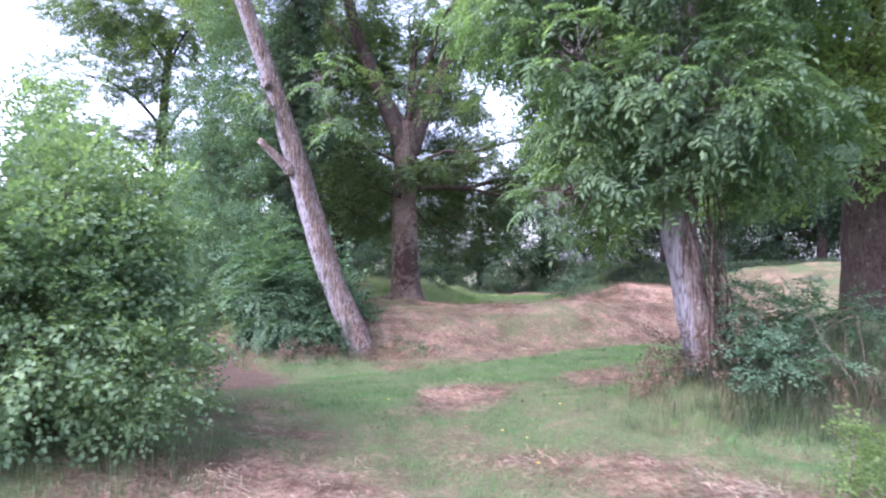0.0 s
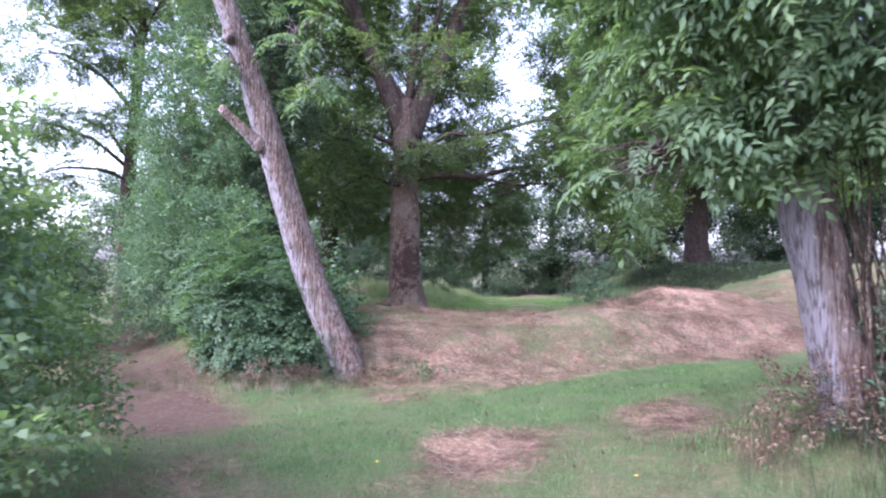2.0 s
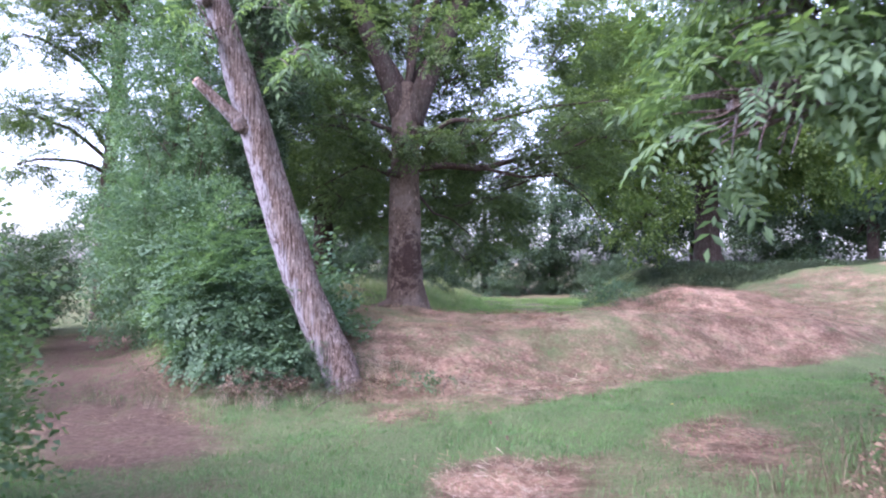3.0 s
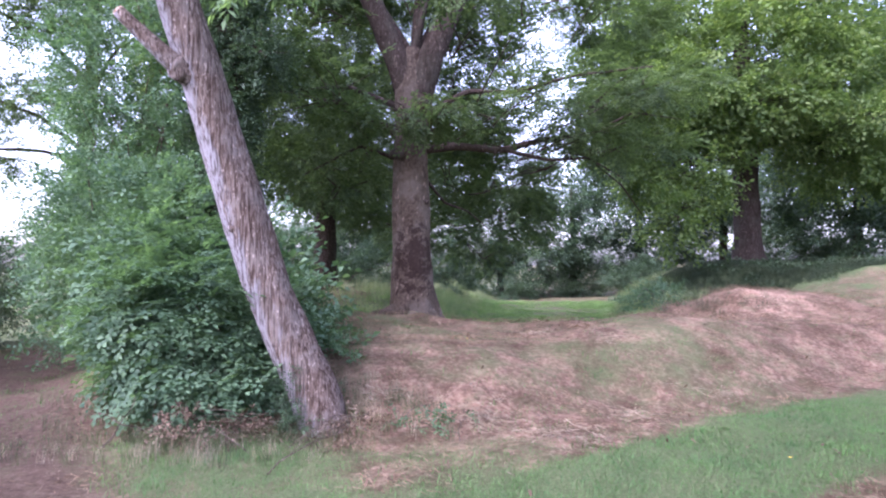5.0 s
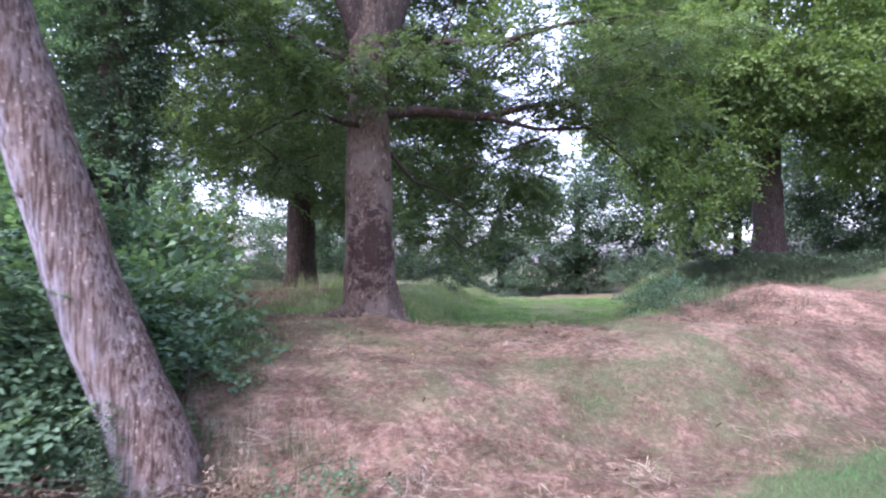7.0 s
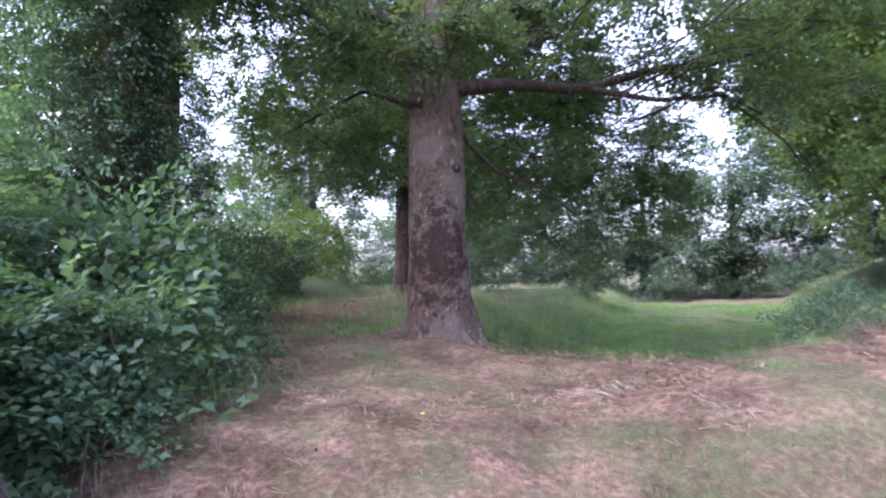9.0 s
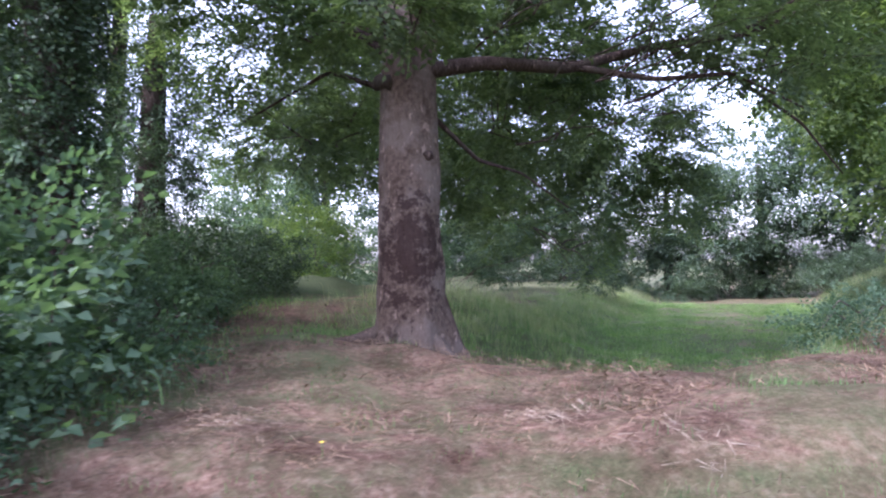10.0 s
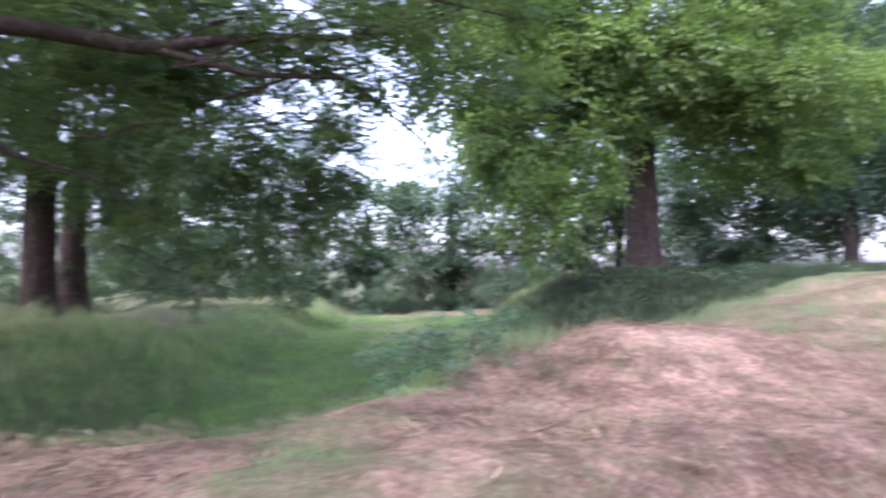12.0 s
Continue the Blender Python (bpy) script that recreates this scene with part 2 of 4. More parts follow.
def straw_cover(x, y):
    """1 where dry cut grass lies, 0 where the sward is green."""
    front = 10.3 + 0.62 * np.clip(x, 0, 9) + 1.0 * (1 - step(-2.0, -0.6, x)) + 0.6 * value_noise(x, y, 0.8, 12)
    s = 0.25 + 0.25 * value_noise(x, y, 1.6, 11)
    s = s + step(front - 0.3, front + 0.5, y) * step(-4.5, -3.0, x + 0.2 * (y - 12)) * (0.5 - 0.42 * step(0.0, 0.45, value_noise(x, y, 1.1, 13) + 0.4 * value_noise(x, y, 0.45, 14)))
    s = s + 1.0 * hill(x, y, 5.2, 18.0, 2.0, 1.7, 15)
    for cx, cy, sx, sy, a in ((0.15, 8.2, 0.55, 0.95, 1.5), (2.25, 9.3, 0.5, 1.0, 0.95), (-1.2, 4.3, 1.2, 0.9, 1.2), (-2.0, 7.6, 0.7, 0.8, 0.35), (1.1, 5.4, 1.5, 0.3, 0.5),
                              (-1.4, 6.3, 0.6, 0.4, 0.4), (2.4, 4.5, 1.5, 0.3, 0.75), (0.1, 6.2, 0.5, 0.3, 0.3)):
        s = s + a * hill(x, y, cx, cy, sx, sy, -15)
    s = s - 1.2 * along(x, y, GREEN_STRIP, 0.7) * (1 - hill(x, y, 0.15, 8.2, 0.7, 1.0))
    s = s + 0.3 * along(x, y, DIRT_PATH, 0.9)
    w, v = x - ditch_x(y), x - bank_x(y)
    ditch = step(16.0, 18.0, y) * step(-4.6, -3.2, w) * (1 - step(1.2, 1.9, v))
    s = s * (1 - ditch) + ditch * (0.05 + 0.75 * hill(x, y, ditch_x(y) + 0.6, 33, 1.0, 6, 0))
    green_back = step(2.0, 3.0, v) * step(21.5, 23.5, y)
    s = s * (1 - green_back) + 0.0 * green_back
    s = s - 0.2 * step(6.5, 8.0, x) * step(11, 13, y)
    s = s * (1 - step(26, 32, y)) + 0.3 * step(26, 32, y)
    s = s + 0.2 * step(34, 40, y) * step(-2, 0, w)
    s = s + 0.7 * hill(x, y, -0.9, 11.9, 0.9, 0.7) - 0.8 * hill(x, y, -6.4, 25.6, 2.2, 2.6)
    s = s + 0.1 * step(12.9, 14.0, y) * (1 - step(16.2, 17, y)) * step(-1.6, -0.6, x) * (1 - hill(x, y, 5.2, 17.6, 2.4, 1.8))
    return np.clip(s, 0, 2)


def spaced(lo, hi, fine, reach, steps):
    mid = np.arange(lo, hi + fine / 2, fine)
    out = fine * np.cumsum(np.geomspace(1.5, reach / steps / fine * 6, steps))
    out = out * reach / out[-1]
    return np.concatenate((lo - out[::-1], mid, hi + out))


def make_mesh(name, verts, faces, material=None, smooth=False):
    """A mesh from arrays of corners and of equal-sided faces."""
    verts, faces = np.asarray(verts, np.float32), np.asarray(faces, np.int32)
    me = bpy.data.meshes.new(name)
    sides = faces.shape[1]
    me.vertices.add(len(verts))
    me.vertices.foreach_set("co", verts.ravel())
    me.loops.add(faces.size)
    me.loops.foreach_set("vertex_index", faces.ravel())
    me.polygons.add(len(faces))
    me.polygons.foreach_set("loop_start", np.arange(0, faces.size, sides, dtype=np.int32))
    if smooth:
        me.polygons.foreach_set("use_smooth", np.ones(len(faces), bool))
    me.update(calc_edges=True)
    if material:
        me.materials.append(material)
    return me


def part(name, me, parent, label=""):
    ob = new(name, me)
    ob.parent = parent
    return tagged(ob, label)


def thing(name, label, category, at=(0, 0, 0), group="", kind=""):
    ob = new(name)
    ob.empty_display_size = 0.2
    ob.location = at
    return tagged(ob, label, category, group, kind)


# ---- ground ----
gx, gy = spaced(-9, 13, 0.1, 900, 34), spaced(0, 27, 0.1, 900, 34)
GX, GY = np.meshgrid(gx, gy)
GZ = height(GX, GY)
nx, ny = len(gx), len(gy)
idx = np.arange(nx * ny).reshape(ny, nx)
quads = np.stack((idx[:-1, :-1], idx[:-1, 1:], idx[1:, 1:], idx[1:, :-1]), -1).reshape(-1, 4)
m, n, l, b = material("turf")
co = object_coord(n)
attr = n.new("ShaderNodeAttribute")
attr.attribute_name = "straw"
blot = noise_node(n, l, 3.5, 5, co, 0.65)
fine = noise_node(n, l, 45, 4, co, 0.7)
sc = n.new("ShaderNodeMapping")
sc.inputs["Scale"].default_value = (1, 1, 1)
l.new(co, sc.inputs["Vector"])
fibre = noise_node(n, l, 19, 8, sc.outputs[0], 0.78)
soft = n.new("ShaderNodeMath")
soft.operation = "MULTIPLY_ADD"
l.new(blot, soft.inputs[0])
soft.inputs[1].default_value = 1.3
soft.inputs[2].default_value = -0.65
total = n.new("ShaderNodeMath")
l.new(soft.outputs[0], total.inputs[0])
l.new(attr.outputs["Fac"], total.inputs[1])
mask = ramp(n, l, total.outputs[0], ((0.15, (0, 0, 0)), (0.85, (1, 1, 1))))
green = ramp(n, l, fine, ((0.25, (0.048, 0.07, 0.03)), (0.5, (0.098, 0.13, 0.056)), (0.75, (0.18, 0.19, 0.105))))
straw = ramp(n, l, fibre, ((0.3, (0.058, 0.037, 0.026)), (0.5, (0.182, 0.121, 0.086)), (0.7, (0.34, 0.265, 0.205))))
tone = ramp(n, l, noise_node(n, l, 1.9, 6, co, 0.7), ((0.36, (0.5, 0.46, 0.42)), (0.5, (0.9, 0.88, 0.86)), (0.62, (1.4, 1.34, 1.32))))
olive = ramp(n, l, noise_node(n, l, 4.5, 5, co, 0.65), ((0.5, (0, 0, 0)), (0.63, (0.7, 0.7, 0.7))))
straw = mixed(n, l, olive, straw, mixed(n, l, 0.35, (0.125, 0.125, 0.07), straw))
# straw cover above 0.95 turns up to half again brighter
paler = n.new("ShaderNodeMapRange")
paler.inputs["From Min"].default_value, paler.inputs["From Max"].default_value = 0.95, 1.6
l.new(attr.outputs["Fac"], paler.inputs["Value"])
straw = mixed(n, l, paler.outputs[0], straw, mixed(n, l, 1.0, straw, (1.5, 1.48, 1.48), "MULTIPLY"))
earth_at = n.new("ShaderNodeAttribute")
earth_at.attribute_name = "earth"
worn = n.new("ShaderNodeMath")
worn.operation = "MULTIPLY"
l.new(earth_at.outputs["Fac"], worn.inputs[0])
l.new(ramp(n, l, blot, ((0.25, (0.35, 0.35, 0.35)), (0.5, (1, 1, 1)))), worn.inputs[1])
earth = ramp(n, l, fibre, ((0.3, (0.042, 0.029, 0.022)), (0.5, (0.106, 0.072, 0.053)), (0.7, (0.175, 0.13, 0.1))))
sward = mixed(n, l, mask, green, mixed(n, l, 1.0, straw, tone, "MULTIPLY"))
l.new(mixed(n, l, worn.outputs[0], sward, earth), b.inputs["Base Color"])
b.inputs["Roughness"].default_value = 0.95
b.inputs["Specular IOR Level"].default_value = 0.1
bumped(n, l, b, fibre, 1.0, 0.04)
TURF = m
ground_mesh = make_mesh("ground", np.stack((GX, GY, GZ), -1).reshape(-1, 3), quads, TURF, True)
a = ground_mesh.attributes.new("straw", "FLOAT", "POINT")
a.data.foreach_set("value", straw_cover(GX, GY).astype(np.float32).ravel())
a = ground_mesh.attributes.new("earth", "FLOAT", "POINT")
a.data.foreach_set("value", along(GX, GY, DIRT_PATH, 0.75).astype(np.float32).ravel())
tagged(new("ground", ground_mesh), "mown earthwork turf, green sward and dry cut grass", "ground", kind="structure")


# ---- plant building ----
rng = np.random.default_rng(7)


def tube(points, radii, sides=10, rough=0.0, flare=0):
    """A tapered, slightly lumpy stem along a smooth line through the points; flare: number of root buttresses at its foot."""
    points, radii = np.array(points, float), np.array(radii, float)
    seg = np.linalg.norm(np.diff(points, axis=0), axis=1)
    s = np.concatenate(((0,), np.cumsum(seg)))
    rings = max(3, int(s[-1] / max(0.05, 0.9 * radii.mean())) + 1)
    rings = min(rings, 70)
    u = np.linspace(0, s[-1], rings)
    p = np.stack([np.interp(u, s, points[:, k]) for k in range(3)], -1)
    for _ in range(2):
        p[1:-1] = 0.25 * p[:-2] + 0.5 * p[1:-1] + 0.25 * p[2:]
    r = np.interp(u, s, radii)
    tan = np.gradient(p, axis=0)
    tan /= np.linalg.norm(tan, axis=1)[:, None]
    ref = np.array((0.0, 0.0, 1.0)) if abs(tan[0, 2]) < 0.7 else np.array((0.0, 1.0, 0.0))
    side = np.cross(tan, ref)
    side /= np.linalg.norm(side, axis=1)[:, None]
    other = np.cross(tan, side)
    ang = np.linspace(0, 2 * np.pi, sides, endpoint=False)
    rr = r[:, None] * np.ones((1, sides))
    if rough:
        rr *= 1 + rough * (value_noise(ang[None] * 1.3 + 7, u[:, None] * 2.2, 1.0, 21) * 1.4 + value_noise(ang[None] * 3, u[:, None] * 7, 1.0, 22) * 0.8)
    if flare:
        low = np.exp(-u / (0.85 * r[0]))[:, None]
        rr *= 1 + low * (0.35 + 0.4 * np.clip(np.sin(flare * ang + 0.7) + 0.4 * np.sin(2.3 * ang), -0.4, 1.2)[None])
    v = p[:, None] + rr[..., None] * (np.cos(ang)[None, :, None] * side[:, None] + np.sin(ang)[None, :, None] * other[:, None])
    i = np.arange(rings * sides).reshape(rings, sides)
    j = np.roll(i, -1, 1)
    f = np.stack((i[:-1], j[:-1], j[1:], i[1:]), -1).reshape(-1, 4)
    v = np.concatenate((v.reshape(-1, 3), p[-1:] + tan[-1:] * r[-1] * 0.3))
    top = np.stack((i[-1], j[-1], np.full(sides, rings * sides)), -1)
    tri = np.concatenate((f[:, [0, 1, 2]], f[:, [0, 2, 3]], top))
    return v, tri


def joined(pieces):
    vs, fs, k = [], [], 0
    for v, f in pieces:
        vs.append(v)
        fs.append(f + k)
        k += len(v)
    return np.concatenate(vs), np.concatenate(fs)


def leaf(base, way, across, length, width, fold=0.25):
    """One leaf: four corners, folded along its midrib."""
    up = np.cross(way, across)
    mid = base + way * length * 0.45
    return np.array((base, mid + across * width / 2 + up * fold * width, base + way * length, mid - across * width / 2 + up * fold * width))


LEAF_FACES = np.array(((0, 2, 1), (0, 3, 2)))


def unit(v):
    return v / np.linalg.norm(v)


def spray(kind, size, seed):
    """A leafy twig one size long, growing along x, as arrays. flat: two-ranked level leaves; round: leaves all round; pinnate: feathered leaves of paired leaflets."""
    r = np.random.default_rng(seed)
    out = []

    def add(base, way, length, width, tilt):
        across = unit(np.cross((0.0, 0.0, 1.0), way) + 1e-6)
        nrm = np.cross(way, across)
        across = math.cos(tilt) * across + math.sin(tilt) * nrm
        out.append(leaf(base, way, across, length, width))

    if kind == "pinnate":
        for q in range(5):
            a = r.uniform(-1.3, 1.3)
            base = np.array((r.uniform(0, 0.5), 0, 0)) * size
            d0 = unit(np.array((math.cos(a), math.sin(a), r.uniform(-0.2, 0.4))))
            ln = size * r.uniform(0.5, 0.8)
            for k in range(5):
                f = (k + 1.3) / 5.3
                p = base + d0 * ln * f + np.array((0, 0, -0.45 * ln * f * f))
                d = unit(d0 + np.array((0, 0, -0.9 * f)))
                s = unit(np.cross((0.0, 0.0, 1.0), d))
                for sg in ((-1, 1) if k < 4 else (0,)):
                    w = unit(d * (0.55 if sg else 1) + s * sg + np.array((0, 0, -0.25 + r.uniform(-0.2, 0.2))))
                    add(p, w, ln * 0.36 * r.uniform(0.8, 1.1), ln * 0.135, r.uniform(-0.3, 0.3))
    elif kind == "flat":
        for q in range(3):
            a0 = (-0.55, 0.0, 0.5)[q] + r.uniform(-0.15, 0.15)
            start = (0.25, 0.0, 0.4)[q] * size
            for k in range(8):
                f = (k + 0.6) / 8
                ln = size * (0.65 if q != 1 else 1.0)
                p = np.array((start + math.cos(a0) * ln * f, math.sin(a0) * ln * f, -0.12 * ln * f * f + r.uniform(-0.02, 0.02) * size))
                a = a0 + (1 if k % 2 else -1) * r.uniform(0.5, 1.0)
                add(p, unit(np.array((math.cos(a), math.sin(a), r.uniform(-0.35, 0.1)))), size * 0.16 * r.uniform(0.8, 1.2), size * 0.095, r.uniform(-0.35, 0.35))
    else:
        for k in range(26):
            f = (k + 0.5) / 26
            a, e = r.uniform(-1.5, 1.5), r.uniform(-0.7, 0.9)
            p = np.array((f * size, r.uniform(-0.16, 0.16) * size, r.uniform(-0.14, 0.14) * size))
            w = unit(np.array((math.cos(a) * math.cos(e) + 0.2, math.sin(a) * math.cos(e), math.sin(e))))
            add(p, w, size * 0.15 * r.uniform(0.7, 1.2), size * 0.115 * r.uniform(0.8, 1.1), r.uniform(-0.8, 0.8))
    v = np.concatenate(out)
    f = np.concatenate([LEAF_FACES + 4 * k for k in range(len(out))])
    return v, f


def turned(yaw, pitch, roll):
    cy, sy, cp, sp, cr, sr = np.cos(yaw), np.sin(yaw), np.cos(pitch), np.sin(pitch), np.cos(roll), np.sin(roll)
    m = np.empty((len(yaw), 3, 3))
    m[:, 0] = np.stack((cy * cp, -sy * cr + cy * sp * sr * -1, sy * sr - cy * sp * cr), -1)
    m[:, 1] = np.stack((sy * cp, cy * cr - sy * sp * sr, -cy * sr - sy * sp * cr), -1)
    m[:, 2] = np.stack((sp, cp * sr, cp * cr), -1)
    return m


def scattered(templates, places, yaw, pitch, roll, scale):
    """Many copies of the templates, merged into one pair of arrays."""
    which = rng.integers(0, len(templates), len(places))
    pieces = []
    for k, (v, f) in enumerate(templates):
        sel = which == k
        c = int(sel.sum())
        if not c:
            continue
        rot = turned(yaw[sel], pitch[sel], roll[sel]) * scale[sel][:, None, None]
        vv = np.einsum("kij,vj->kvi", rot, v) + places[sel][:, None]
        ff = f[None] + (np.arange(c) * len(v))[:, None, None]
        pieces.append((vv.reshape(-1, 3), ff.reshape(-1, 3)))
    return joined(pieces)


SPRAYS = {k: [spray(k, 1.0, 50 + s) for s in range(4)] for k in ("pinnate", "flat", "round")}


def foliage(lobes, kind, size, density, droop=0.2, hollow=0.45, gap=0.0, gap_size=1.2):
    """Leafy twigs filling lobes (x, y, z, rx, ry, rz), densest towards their outsides; gap: how much of them stays open."""
    pts, out = [], []
    for lobe in lobes:
        x, y, z, rx, ry, rz = lobe[:6]
        count = max(6, int(density * rx * ry * rz * 4.2 * (lobe[6] if len(lobe) > 6 else 1)))
        d = rng.normal(size=(count, 3))
        d /= np.linalg.norm(d, axis=1)[:, None]
        rad = (hollow ** 3 + (1 - hollow ** 3) * rng.random(count)) ** (1 / 3)
        lump = 1 + 0.3 * np.array([noise.noise(Vector(v) * 2.3 + Vector((x, y, z))) for v in d])
        p = np.array((x, y, z)) + d * (rad * lump)[:, None] * np.array((rx, ry, rz))
        keep = np.ones(count, bool)
        if gap:
            keep = np.array([noise.noise(Vector(v) / gap_size) for v in p]) > gap - 0.5
        keep &= p[:, 2] > height(p[:, 0], p[:, 1]) + 0.05
        pts.append(p[keep])
        out.append(d[keep])
    p, d = np.concatenate(pts), np.concatenate(out)
    c = len(p)
    yaw = np.arctan2(d[:, 1], d[:, 0]) + rng.normal(0, 0.7, c)
    pitch = 0.6 * d[:, 2] - droop + rng.normal(0, 0.25, c)
    roll = rng.normal(0, 0.35, c)
    scale = size * rng.uniform(0.7, 1.3, c)
    return scattered(SPRAYS[kind], p - d * size * 0.4, yaw, pitch, roll, scale)


def bent(a, b, sag=0.12, wobble=0.08, count=6):
    """A gently bending line from a to b."""
    a, b = np.array(a, float), np.array(b, float)
    t = np.linspace(0, 1, count)[:, None]
    ln = np.linalg.norm(b - a)
    p = a + (b - a) * t + np.array((0, 0, 1)) * (sag * ln * 4 * t * (1 - t))
    p[1:-1] += rng.normal(0, wobble * ln / count, (count - 2, 3))
    return p


def tree(name, label, trunk, radii, lobes, leaves, bark, kind="flat", size=0.6, density=14, limbs=(), droop=0.2, hollow=0.45, gap=0.0,
         gap_size=1.2, flare=5, sides=16, twigs=30, category="tree", group="", crown_label="", first_limb=0.45, rough=0.12, limb_bark=None, auto=99):
    """A tree: trunk through its points, a limb to each lobe, thin branches inside the lobes, and a crown of leafy twigs."""
    limb_bark = limb_bark or bark
    foot = np.array(trunk[0], float)
    foot[2] = ground_at(foot[0], foot[1])
    root = thing(name, label, category, tuple(foot), group)
    line = np.array(trunk, float)
    line[0, 2] = foot[2] - 0.15
    v, f = tube(line, radii, sides, rough, flare)
    part("trunk", make_mesh("trunk", v - foot, f, bark, True), root)
    for pts, r0, r1 in limbs:
        v, f = tube(pts, np.linspace(r0, r1, len(pts)), 14 if r0 > 0.11 else 9, 0.1)
        part("limb", make_mesh("limb", v - foot, f, limb_bark, True), root)
    seg = np.concatenate(((0,), np.cumsum(np.linalg.norm(np.diff(line, axis=0), axis=1))))
    fine = []
    for count, lobe in enumerate(lobes):
        c = np.array(lobe[:3])
        t = np.clip((c[2] - 0.55 * np.hypot(*(c[:2] - foot[:2])) - line[0, 2]) / (line[-1, 2] - line[0, 2]), first_limb, 0.97)
        start = np.array([np.interp(t * seg[-1], seg, line[:, k]) for k in range(3)])
        r0 = min(0.4 * np.interp(t * seg[-1], seg, radii), 0.03 + 0.028 * float(np.mean(lobe[3:6])))
        v, f = tube(bent(start, c), np.linspace(r0, 0.025, 6), 8, 0.1)
        if count < auto:
            part("limb", make_mesh("limb", v - foot, f, limb_bark, True), root)
        for _ in range(twigs):
            e = rng.normal(size=3)
            e = c + unit(e) * np.array(lobe[3:6]) * rng.uniform(0.5, 0.9)
            b0 = start + (c - start) * rng.uniform(0.55, 1.0)
            fine.append(tube(bent(b0, e, 0.05, 0.15, 5), np.linspace(0.012, 0.003, 5), 4))
    if fine:
        v, f = joined(fine)
        tagged(part("twig_tangle", make_mesh("twig_tangle", v - foot, f, limb_bark, True), root), kind="stuff")
    v, f = foliage(lobes, kind, size, density, droop, hollow, gap, gap_size)
    part("crown", make_mesh("crown", v - foot, f, leaves), root, crown_label)
    return root


def bush(name, label, lobes, leaves, kind="round", size=0.3, density=60, stems=10, category="bush", bark=TWIG, hollow=0.5, gap=0.0, droop=0.1, group="", stem=0.014):
    """A bush: many stems from one foot and a mass of leafy twigs."""
    x, y = float(np.mean([q[0] for q in lobes])), float(np.mean([q[1] for q in lobes]))
    foot = np.array((x, y, ground_at(x, y)))
    root = thing(name, label, category, tuple(foot), group)
    for k in range(stems):
        lobe = lobes[k % len(lobes)]
        e = np.array(lobe[:3]) + unit(rng.normal(size=3)) * np.array(lobe[3:6]) * rng.uniform(0.4, 0.95)
        a = foot + np.append(rng.normal(0, 0.25, 2), 0)
        a[2] = ground_at(a[0], a[1]) - 0.05
        v, f = tube(bent(a, e, 0.1, 0.2, 6), np.linspace(stem, 0.004, 6), 5)
        part("stem", make_mesh("stem", v - foot, f, bark, True), root)
    v, f = foliage(lobes, kind, size, density, droop, hollow, gap)
    part("leaves", make_mesh("leaves", v - foot, f, leaves), root)
    return root


# ---- trees ----
# leaning pale trunk at the edge of the bank
lean = tree("leaning_tree", "leaning pale grey tree trunk with a cut branch stub", ((-1.37, 11.6, 0), (-1.53, 11.66, 0.42), (-1.76, 11.67, 0.9), (-1.99, 11.67, 1.5), (-2.17, 11.63, 2.1), (-2.34, 11.57, 2.7), (-2.51, 11.5, 3.3), (-2.7, 11.4, 4.0), (-2.9, 11.28, 4.7), (-3.39, 10.95, 6.2), (-4.2, 10.7, 8.5)),
     (0.215, 0.215, 0.213, 0.205, 0.195, 0.19, 0.19, 0.155, 0.142, 0.128, 0.08), ((-3.8, 11.0, 8.9, 1.8, 1.8, 1.2), (-2.0, 11.2, 4.7, 0.5, 0.5, 0.5), (-1.75, 11.1, 4.05, 0.4, 0.45, 0.5), (-2.9, 11.1, 4.3, 0.3, 0.3, 0.3)), LEAF_ASH, BARK_PALE, "pinnate", 0.4, 22, auto=1, flare=0, sides=40, twigs=12, hollow=0.2, rough=0.13)
foot = np.array(lean.location)
v, f = tube(((-2.4, 11.5, 3.02), (-2.55, 11.42, 3.16), (-2.76, 11.32, 3.35), (-3.08, 11.25, 3.67)), (0.08, 0.105, 0.075, 0.058), 12, 0.1)
part("branch_stub", make_mesh("branch_stub", v - foot, f, BARK_PALE, True), lean, "sawn-off pale branch stub")
v, f = tube(((-3.078, 11.25, 3.668), (-3.09, 11.249, 3.68)), (0.056, 0.052), 12)
part("sawn_end", make_mesh("sawn_end", v - foot, f, CUTWOOD, True), lean, "pale sawn wood face")
KNOTS = ((-2.6, 11.36, 3.2, 0.1), (-2.15, 11.57, 1.84, 0.105), (-2.95, 11.16, 4.6, 0.1))

v, f = foliage(((-1.71, 11.48, 0.42, 0.11, 0.1, 0.34), (-1.6, 11.42, 0.12, 0.16, 0.1, 0.2)), "round", 0.14, 4200, 0.3)
part("ivy", make_mesh("ivy", v - foot, f, LEAF_IVY), lean, "small ivy leaves at the trunk foot")

